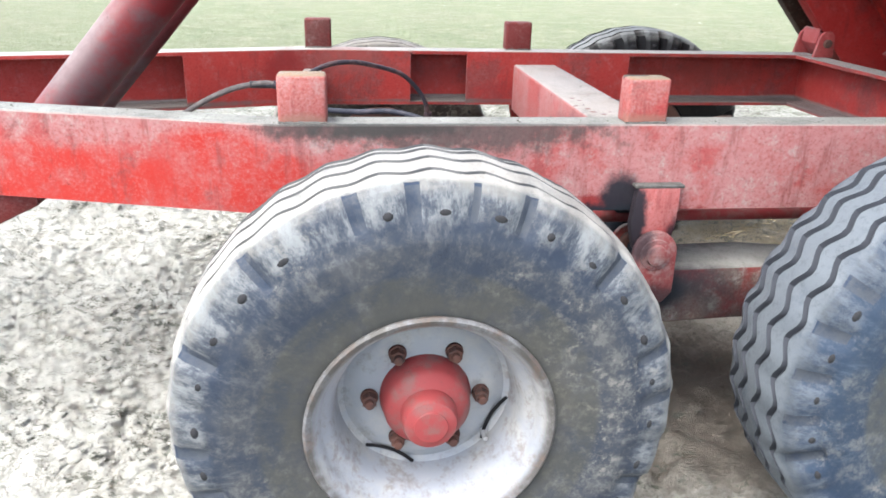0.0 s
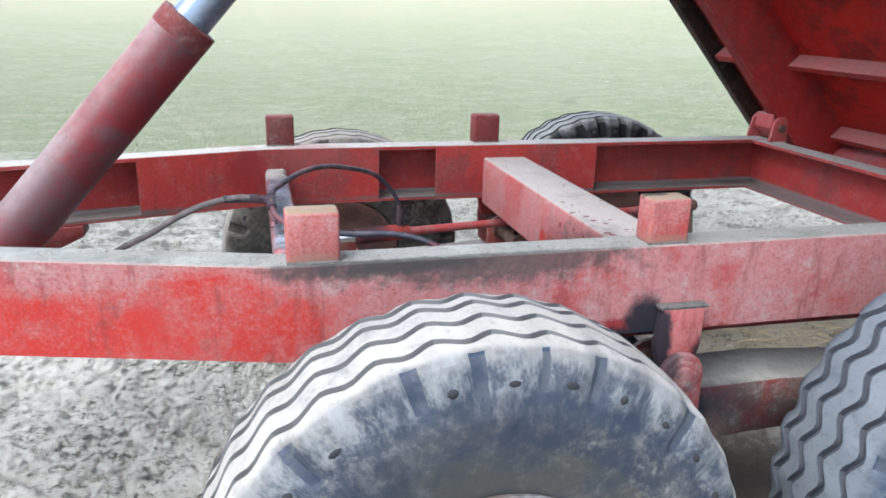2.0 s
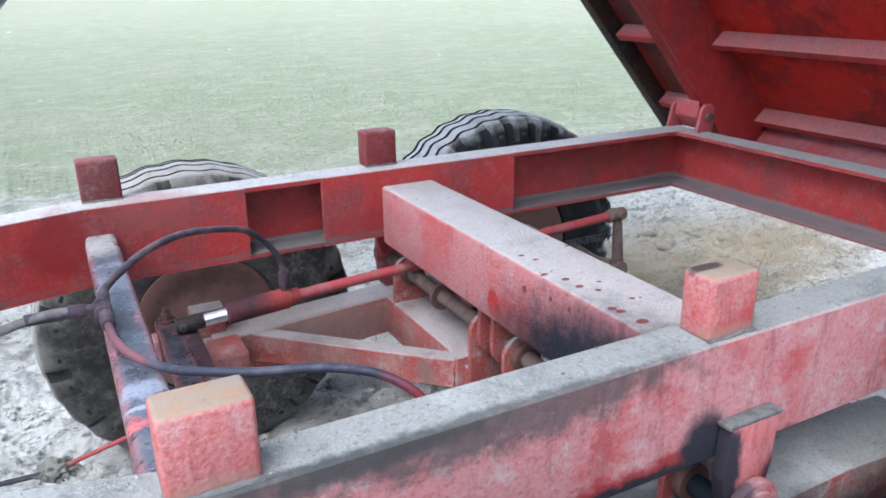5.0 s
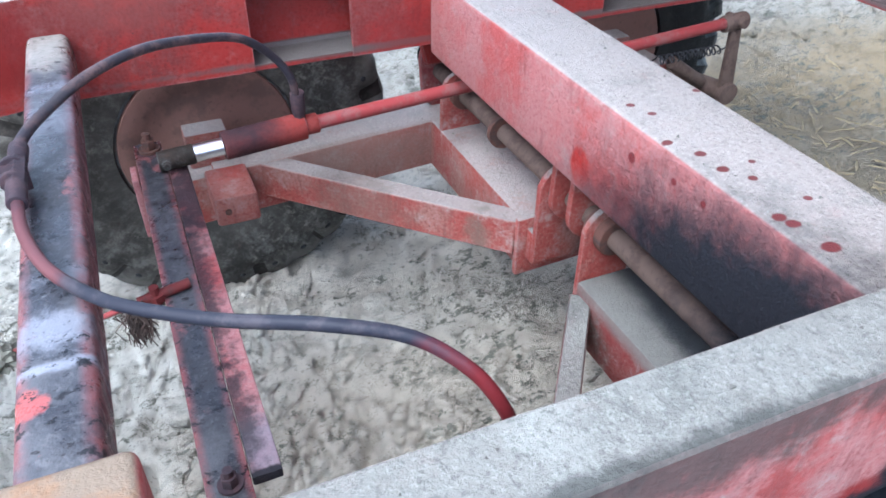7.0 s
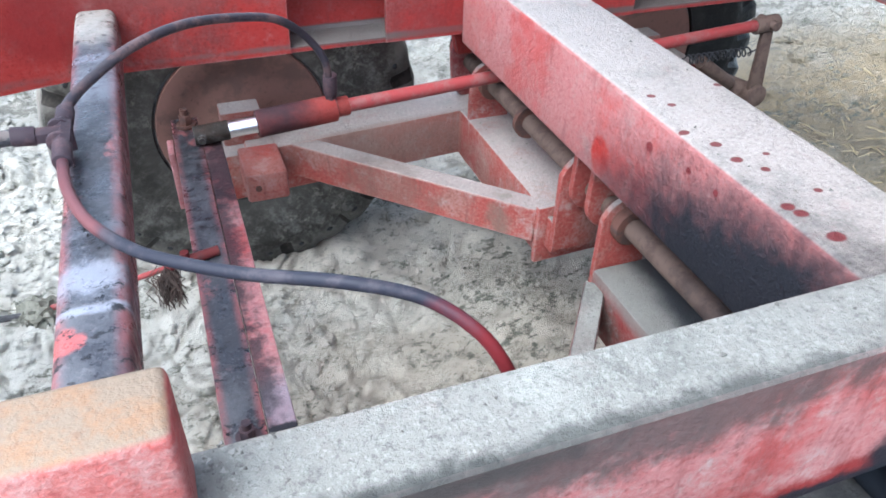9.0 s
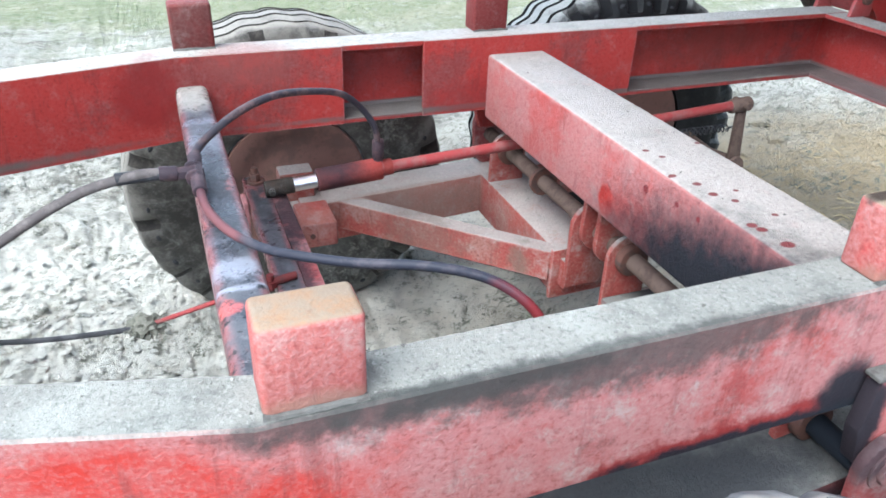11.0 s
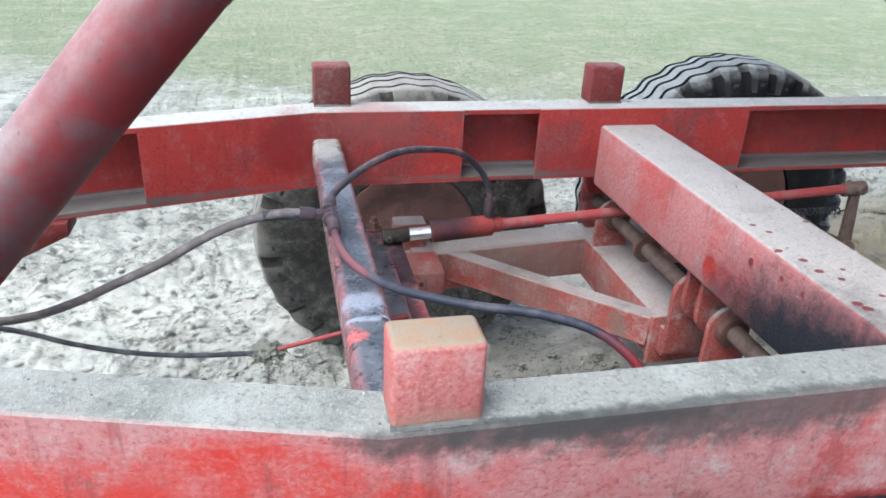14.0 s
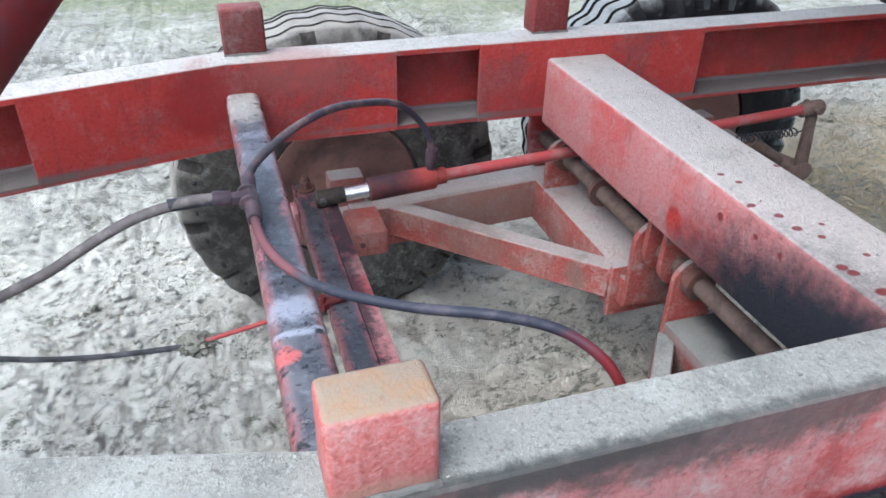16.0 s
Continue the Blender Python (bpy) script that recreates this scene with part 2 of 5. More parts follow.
M_oilarm = red_paint("oily dusty paint", (0.130, 0.026, 0.024), (0.085, 0.062, 0.055), 0.6, 0.9, side_dust=0.6, rub=0.6, lay=(0.135, 0.135, 0.125), speck=0.6, patchy=0.7, bare=0.15,
                     stains=[((0.80, -0.03, 0.50), (0.13, 0.03, 0.05), 0.8, 0.6, 12.0, 0.6), ((1.05, -0.03, 0.44), (0.30, 0.03, 0.05), 0.6, 0.9, 10.0, 0.6), ((0.770, 0.27, 0.484), (0.062, 0.42, 0.05), 0.9, 0.3, 12.0, 0.3), ((0.38, 0.03, 0.50), (0.40, 0.16, 0.09), 0.85, 0.6, 12.0, 0.4)],
                     grime_and_shade=[((0.70, 0.27, 0.484), (0.09, 0.42, 0.03), 0.8, (0.105, 0.102, 0.094), 0.4, 16.0, 0.4)])
M_brakecyl = red_paint("oily brake cylinder paint", (0.205, 0.02, 0.017), (0.152, 0.028, 0.024), 0.5, 0.0, rub=0.1, side_dust=0.1, stains=[((0.205, 1.073, 0.60), (0.075, 0.06, 0.06), 0.9, 0.3, 30.0, 0.5)])
M_strip = red_paint("oily red paint", (0.235, 0.050, 0.053), (0.262, 0.120, 0.124), 0.75, 0.0, rub=0.8, lumps=0.6, grime_and_shade=[((0.08, 0.36, 0.57), (0.03, 0.05, 0.05), 0.7, (0.15, 0.155, 0.19), 0.8, 50.0, 0.5)], stains=[((0.078, 0.318, 0.563), (0.03, 0.010, 0.02), 0.95, 0.3, 60.0, 0.2), ((0.09, 0.95, 0.55), (0.06, 0.14, 0.06), 0.9, 0.9, 40.0, 0.4), ((0.06, 0.70, 0.55), (0.025, 0.20, 0.06), 0.85, 1.0, 60.0, 0.5), ((0.06, 0.42, 0.55), (0.025, 0.10, 0.06), 0.8, 1.0, 60.0, 0.5)])
M_rail = red_paint("blackened brown paint", (0.038, 0.02, 0.014), (0.017, 0.014, 0.012), 0.6, 0.0, rub=0.1, side_dust=0.15)
M_bracket = red_paint("oil-blackened red paint", (0.27, 0.046, 0.043), (0.25, 0.080, 0.076), 0.5, 0.0, rub=0.4, side_dust=0.2, stains=[((0.652, -0.03, 0.66), (0.028, 0.09, 0.10), 0.97, 0.5, 30.0, 0.25), ((0.755, -0.045, 0.625), (0.028, 0.05, 0.05), 0.9, 0.5, 30.0, 0.3)])
M_hinge = red_paint("dusty pink-red paint", (0.225, 0.036, 0.036), (0.215, 0.070, 0.068), 0.6, 0.0, rub=0.4, side_dust=0.2)
M_link = red_paint("dull greyed red paint", (0.150, 0.030, 0.030), (0.150, 0.072, 0.070), 0.6, 0.0, rub=0.5, side_dust=0.45, stains=[((0.665, -0.06, 0.63), (0.03, 0.06, 0.05), 0.8, 0.5, 30.0, 0.4), ((0.71, -0.06, 0.49), (0.06, 0.06, 0.035), 0.7, 0.5, 30.0, 0.5)])
SOIL = (0.19, 0.105, 0.08)
# first patch paints a hole's shade on one post's top; the others are soil
M_stub = red_paint("rough red paint", (0.260, 0.040, 0.037), (0.235, 0.078, 0.071), 0.6, 0.0, rub=1.0, side_dust=0.3, lumps=0.3, top=(0.145, 0.112, 0.084),
                   grime_and_shade=[((0.650, 0.036, 0.972), (0.030, 0.012, 0.012), 0.9, (0.018, 0.014, 0.012), 0.7, 60.0, 0.3), ((-0.048, -0.006, 0.874), (0.09, 0.04, 0.020), 0.75, SOIL, 0.5, 40.0, 0.5), ((0.668, -0.006, 0.874), (0.09, 0.04, 0.020), 0.75, SOIL, 0.5, 40.0, 0.5)])
M_farstub = red_paint("dull red paint", (0.099, 0.016, 0.015), (0.072, 0.023, 0.021), 0.5, 0.0, rub=0.3, side_dust=0.2)


def make_oily(name, x0, x1, edge):
    """Oil-soaked steel along y between x0 and x1, the old red showing at its two edges."""
    m = Mat(name, 0.4)
    m.bsdf.inputs["Specular IOR Level"].default_value = 0.4
    m.base((0.022, 0.023, 0.029))
    m.over(m.math("MULTIPLY", m.ramp(m.noise(5.0, 10, 0.82), 0.47, 0.62), 0.85), (0.060, 0.062, 0.072))
    m.over(m.math("MULTIPLY", m.ramp(m.noise(90.0, 6, 0.75), 0.55, 0.62), 0.4), (0.105, 0.106, 0.115))
    m.over(m.math("MULTIPLY", m.ramp(m.noise(10.0, 9, 0.75, (1, 0.6, 1)), 0.58, 0.64), 0.6), (0.22, 0.07, 0.068))
    px = nd(m.nt, "ShaderNodeSeparateXYZ", {0: m.pos}).outputs[0]
    rim = m.math("MAXIMUM", m.ramp(px, x0 + edge, x0), m.ramp(px, x1 - edge, x1))
    m.over(m.math("MULTIPLY", rim, m.ramp(m.noise(24.0, 8, 0.78), 0.36, 0.58, 0.15, 0.95)), (0.150, 0.048, 0.050))
    # rub marks across the tube, with bluish glare put into their colour
    for y, w, k in ((0.312, 0.007, 0.95), (0.362, 0.026, 0.75), (0.82, 0.05, 0.35), (0.93, 0.016, 0.6), (0.445, 0.012, 0.25)):
        m.over(m.math("MULTIPLY", m.blot((-0.080, y, 0.80), (0.040, w, 0.05), 1.3, 50.0, 0.5), k), (0.145, 0.153, 0.185))
    m.over(m.math("MULTIPLY", m.blot((-0.08, 1.12, 0.80), (0.06, 0.13, 0.06), 0.6, 20), 0.85), (0.21, 0.20, 0.185))
    m.over(m.math("MULTIPLY", m.blot((-0.100, 0.272, 0.79), (0.015, 0.018, 0.05), 1.0, 60, 0.3), 0.8), (0.26, 0.055, 0.052))
    m.over(m.ramp(m.noise(62.0, 6, 0.75, (0.8, 1.1, 1.0)), 0.575, 0.60), (0.004, 0.004, 0.006))
    m.over(m.ramp(m.noise(110.0, 4, 0.7), 0.66, 0.68), (0.008, 0.008, 0.010))
    m.bump(m.noise(60.0, 6, 0.72), 0.6, 0.003)
    m.rough(m.ramp(m.noise(20.0, 6, 0.7), 0.4, 0.65, 0.25, 0.65))
    return m.done()


M_oily = make_oily("oily steel tube", -0.113, -0.045, 0.018)
M_oilbar = make_oily("oily flat steel", 0.008, 0.059, 0.013)


def make_rubber(name, base, tread, wall, clean, dusted=0.368, lug=None):
    """Tyre rubber: blue-black side walls scuffed radially, dried mud on shoulders and tread."""
    m = Mat(name, 0.6, local=True)
    m.base(base)
    flat = nd(m.nt, "ShaderNodeVectorMath", {0: m.pos, 1: (1, 0, 1)}, operation="MULTIPLY").outputs[0]
    r = nd(m.nt, "ShaderNodeVectorMath", {0: flat}, operation="LENGTH").outputs["Value"]
    unit = nd(m.nt, "ShaderNodeVectorMath", {0: flat}, operation="NORMALIZE").outputs[0]
    ring = nd(m.nt, "ShaderNodeVectorMath", {0: unit, 1: nd(m.nt, "ShaderNodeCombineXYZ", {1: m.math("MULTIPLY", r, 0.9)}).outputs[0]}, operation="ADD").outputs[0]
    streak = nd(m.nt, "ShaderNodeTexNoise", {"Vector": ring, "Scale": 11.0, "Detail": 9.0, "Roughness": 0.78}).outputs["Fac"]
    m.over(m.math("MULTIPLY", m.math("MULTIPLY", m.ramp(m.noise(6.0, 9, 0.78), 0.40, 0.58, 0.25, 1.0), m.ramp(r, 0.385, 0.325, 0.25, 1.0)), 0.9 - clean), wall)
    m.over(m.math("MULTIPLY", m.math("MULTIPLY", m.ramp(streak, 0.50, 0.66), m.ramp(r, 0.30, 0.36, 0.3, 1.0)), 0.6 - 0.3 * clean), tuple(1.8 * v for v in wall))
    m.over(m.math("MULTIPLY", m.math("MULTIPLY", m.ramp(m.noise(45.0, 7, 0.78), 0.50, 0.64), m.ramp(m.noise(4.0, 6, 0.7), 0.45, 0.62)), 0.75 - 0.95 * clean), (0.185, 0.172, 0.15))
    m.over(m.math("MULTIPLY", m.math("MULTIPLY", m.ramp(m.noise(24.0, 11, 0.86), 0.50, 0.60), m.ramp(m.noise(3.0, 5, 0.7), 0.36, 0.60, 0.1, 1.0)), max(0.6 - clean, 0.0)), (0.120, 0.118, 0.111))
    m.over(m.math("MULTIPLY", m.ramp(m.noise(34.0, 9, 0.82), 0.56, 0.66), 0.5), tuple(0.6 * v for v in base))
    lip = m.ramp(r, 0.262, 0.236)
    m.over(m.math("MULTIPLY", lip, m.ramp(streak, 0.30, 0.7, 0.25 - 0.25 * clean, 0.5 - 0.5 * clean)), (0.055, 0.052, 0.048))
    worn = m.math("MULTIPLY", m.ramp(r, dusted, 0.428), m.ramp(m.noise(13.0, 8, 0.78), 0.34, 0.62, 0.12, 1.0))
    m.over(m.math("MULTIPLY", worn, 0.95), tuple(0.6 * v for v in tread))
    if lug:
        # dust on the shoulder lugs, rubbed off in radial scuffs
        dusty = m.math("MULTIPLY", m.ramp(m.math("ADD", r, m.math("MULTIPLY", m.math("SUBTRACT", m.noise(22.0, 7, 0.75), 0.5), 0.06)), 0.368, 0.392), m.ramp(streak, 0.42, 0.60, 0.1, 1.0))
        m.over(m.math("MULTIPLY", dusty, m.ramp(m.noise(16.0, 9, 0.8), 0.36, 0.56, 0.3, 0.95)), lug)
        m.over(m.math("MULTIPLY", m.math("MULTIPLY", m.ramp(r, 0.30, 0.285), m.ramp(m.noise(9.0, 8, 0.78), 0.38, 0.58, 0.2, 0.8)), 0.7), (0.048, 0.046, 0.036))
    m.over(m.math("MULTIPLY", m.ramp(r, 0.431, 0.439), m.ramp(m.noise(13.0, 8, 0.78), 0.30, 0.55, 0.4, 1.0)), tread)
    m.over(m.math("MULTIPLY", m.ramp(r, 0.415, 0.43), m.ramp(m.noise(70.0, 6, 0.75), 0.5, 0.68, 0.0, 0.5)), tuple(0.5 * v for v in tread))
    m.bump(m.noise(70.0, 6, 0.7), 0.45, 0.003)
    m.bump(streak, 0.2, 0.004)
    return m.done()


M_rubber = make_rubber("dusty tyre rubber", (0.014, 0.021, 0.036), (0.205, 0.196, 0.182), (0.050, 0.051, 0.053), 0.10, 0.412, (0.135, 0.140, 0.144))
M_rubber_blue = make_rubber("bluish tyre rubber", (0.016, 0.027, 0.048), (0.086, 0.096, 0.108), (0.032, 0.042, 0.056), 0.12, 0.410, (0.070, 0.080, 0.096))
M_gap = make_rubber("bare tyre rubber", (0.013, 0.022, 0.042), (0.070, 0.078, 0.092), (0.034, 0.038, 0.046), 0.25, 0.430)
M_rubber_mud = make_rubber("mud-caked tyre rubber", (0.012, 0.011, 0.010), (0.152, 0.140, 0.125), (0.066, 0.061, 0.054), 0.1, 0.350)
M_rubber_black = make_rubber("black tyre rubber", (0.005, 0.005, 0.006), (0.150, 0.150, 0.146), (0.010, 0.010, 0.011), 0.75, 0.400)
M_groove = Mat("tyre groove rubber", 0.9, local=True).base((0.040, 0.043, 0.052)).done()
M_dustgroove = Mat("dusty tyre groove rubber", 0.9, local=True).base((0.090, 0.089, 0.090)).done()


def simple(name, c, c2, rough, metal=0.0, scale=20.0, bump=0.2, lo=0.45, hi=0.62, local=False):
    m = Mat(name, rough, metal, local)
    m.bsdf.inputs["Specular IOR Level"].default_value = 0.5 if metal else 0.2
    m.base(c)
    m.over(m.ramp(m.noise(scale, 6, 0.7), lo, hi), c2)
    m.over(m.math("MULTIPLY", m.ramp(m.noise(scale * 5, 4, 0.7), 0.58, 0.7), 0.5), tuple(0.6 * v for v in c2))
    if bump:
        m.bump(m.noise(scale * 6, 4), bump, 0.0015)
    return m.done()


M_deep = Mat("black tyre grooves and slot shade", 0.9, local=True).base((0.007, 0.007, 0.008)).done()
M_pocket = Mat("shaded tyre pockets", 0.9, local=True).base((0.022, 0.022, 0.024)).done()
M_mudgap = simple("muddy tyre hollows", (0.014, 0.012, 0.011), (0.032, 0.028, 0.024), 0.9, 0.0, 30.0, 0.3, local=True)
def make_rim():
    """Grey wheel paint, dull with dust inside, rusty and rubbed along the lip."""
    m = Mat("grey wheel paint", 0.55, local=True)
    m.bsdf.inputs["Specular IOR Level"].default_value = 0.25
    m.base((0.205, 0.213, 0.235))
    m.over(m.ramp(m.noise(7.0, 8, 0.75), 0.42, 0.66), (0.250, 0.245, 0.240))
    m.over(m.math("MULTIPLY", m.ramp(m.noise(16.0, 9, 0.8), 0.52, 0.66), 0.5), (0.095, 0.085, 0.078))
    flat = nd(m.nt, "ShaderNodeVectorMath", {0: m.pos, 1: (1, 0, 1)}, operation="MULTIPLY").outputs[0]
    r = nd(m.nt, "ShaderNodeVectorMath", {0: flat}, operation="LENGTH").outputs["Value"]
    m.over(m.math("MULTIPLY", m.ramp(r, 0.192, 0.206), m.ramp(m.noise(11.0, 9, 0.8), 0.34, 0.56, 0.45, 0.95)), (0.045, 0.040, 0.036))
    m.over(m.math("MULTIPLY", m.ramp(r, 0.145, 0.160), m.ramp(m.noise(20.0, 9, 0.8), 0.50, 0.62, 0.0, 0.5)), (0.10, 0.065, 0.05))
    m.bump(m.noise(80.0, 4), 0.12, 0.001)
    return m.done()


M_rim = make_rim()
M_rust = simple("rusty steel", (0.078, 0.036, 0.028), (0.048, 0.030, 0.027), 0.85, 0.0, 40.0, 0.4)
M_hub = simple("hub red paint", (0.19, 0.030, 0.031), (0.165, 0.060, 0.058), 0.6, 0.0, 18.0, 0.3)
M_hubcap = simple("dusty hub paint", (0.180, 0.030, 0.031), (0.135, 0.055, 0.052), 0.6, 0.0, 18.0, 0.3)
M_hose = simple("dusty hose rubber", (0.028, 0.025, 0.032), (0.085, 0.055, 0.056), 0.6, 0.0, 22.0, 0.25)


def make_stained_hose():
    m = Mat("red-stained hose rubber", 0.55)
    m.base((0.015, 0.016, 0.024))
    m.over(m.math("MULTIPLY", m.ramp(m.noise(25.0, 6, 0.7), 0.5, 0.65), 0.6), (0.050, 0.044, 0.052))
    m.over(m.math("MULTIPLY", m.blot((0.29, 0.17, 0.76), (0.09, 0.08, 0.09), 0.5, 25.0), 0.85), (0.108, 0.011, 0.013))
    m.over(m.math("MULTIPLY", m.blot((-0.08, 0.50, 0.815), (0.05, 0.10, 0.05), 0.6, 25.0), 0.7), (0.115, 0.040, 0.042))
    m.bump(m.noise(90.0, 4), 0.2, 0.001)
    return m.done()


M_hosered = make_stained_hose()
M_hosegrey = simple("grey hose rubber", (0.080, 0.068, 0.066), (0.13, 0.112, 0.106), 0.7, 0.0, 30.0, 0.25)
M_black = simple("black hose rubber", (0.02, 0.02, 0.023), (0.05, 0.05, 0.055), 0.5, 0.0, 30.0, 0.2)
M_chrome = simple("polished chrome", (0.72, 0.73, 0.76), (0.55, 0.56, 0.60), 0.3, 1.0, 30.0, 0.0)
M_ramrod = simple("steel ram rod", (0.22, 0.27, 0.35), (0.15, 0.18, 0.23), 0.28, 0.75, 8.0, 0.0)
def make_dusty_steel():
    m = Mat("dusty brown steel", 0.9)
    m.base((0.092, 0.063, 0.052))
    m.over(m.ramp(m.noise(30.0, 7, 0.75), 0.45, 0.62), (0.066, 0.044, 0.037))
    m.over(m.math("MULTIPLY", m.ramp(m.noise(120.0, 5, 0.7), 0.56, 0.66), 0.5), (0.06, 0.045, 0.04))
    m.over(m.blot((0.706, 0.0, 0.58), (0.12, 0.34, 0.15), 0.5, 20.0, 0.4), OIL)
    m.bump(m.noise(150.0, 4), 0.4, 0.0015)
    return m.done()


M_dustrust = make_dusty_steel()
M_straw = simple("dry straw", (0.30, 0.235, 0.130), (0.19, 0.145, 0.08), 0.8, 0.0, 40.0, 0.0)
M_fitting = simple("grimy hose fittings", (0.030, 0.021, 0.027), (0.058, 0.034, 0.038), 0.65, 0.0, 40.0, 0.4)
M_disc = simple("rusty backing plate", (0.132, 0.070, 0.058), (0.092, 0.054, 0.046), 0.85, 0.0, 14.0, 0.3)
# far bark, hill and hedge: distance haze is mixed into these pale colours
M_bark = simple("bare winter bark with painted haze", (0.235, 0.255, 0.305), (0.280, 0.295, 0.340), 1.0, 0.0, 4.0, 0.0)
M_hill = simple("far hill with painted haze", (0.240, 0.268, 0.315), (0.265, 0.290, 0.330), 1.0, 0.0, 0.01, 0.0)
M_hedge = simple("bare hedge twigs with painted haze", (0.260, 0.278, 0.310), (0.300, 0.310, 0.320), 1.0, 0.0, 1.0, 0.0)
M_weld = simple("dusty weld bead", (0.075, 0.072, 0.068), (0.05, 0.046, 0.043), 0.9, 0.0, 60.0, 0.5)
def make_grit():
    m = Mat("grit", 0.95)
    rnd = nd(m.nt, "ShaderNodeNewGeometry").outputs["Random Per Island"]
    m.base((0.085, 0.082, 0.075))
    m.over(m.ramp(rnd, 0.3, 0.9), (0.20, 0.197, 0.182))
    return m.done()


M_grit = make_grit()
M_twine = simple("frayed grey twine", (0.150, 0.148, 0.126), (0.100, 0.098, 0.082), 0.95, 0.0, 90.0, 0.6)
M_tuft = simple("dirty brown twine", (0.068, 0.048, 0.042), (0.042, 0.032, 0.028), 0.95, 0.0, 60.0, 0.3)
M_maroon = simple("dark maroon paint", (0.092, 0.016, 0.016), (0.062, 0.022, 0.022), 0.65, 0.0, 40.0, 0.3)
M_blue = simple("old blue paint", (0.03, 0.15, 0.23), (0.05, 0.09, 0.12), 0.7, 0.0, 30.0, 0.2)


def make_ram():
    m = Mat("ram red paint", 0.6)
    m.bsdf.inputs["Specular IOR Level"].default_value = 0.2
    m.base((0.112, 0.009, 0.011))
    m.over(m.ramp(m.noise(2.6, 7, 0.7), 0.40, 0.64), (0.065, 0.013, 0.016))
    m.over(m.math("MULTIPLY", m.ramp(m.noise(3.1, 8, 0.72), 0.44, 0.60), 0.75), (0.062, 0.046, 0.050))
    dusty = m.math("MULTIPLY", m.up(0.05, 0.62), m.ramp(m.noise(2.2, 8, 0.72), 0.34, 0.60, 0.2, 0.9))
    m.over(dusty, (0.180, 0.142, 0.140))
    m.over(m.math("MULTIPLY", m.ramp(m.noise(60.0, 6, 0.75), 0.62, 0.66), 0.6), (0.045, 0.02, 0.02))
    m.bump(m.noise(90.0, 5, 0.7), 0.25, 0.0015)
    return m.done()


M_ram = make_ram()


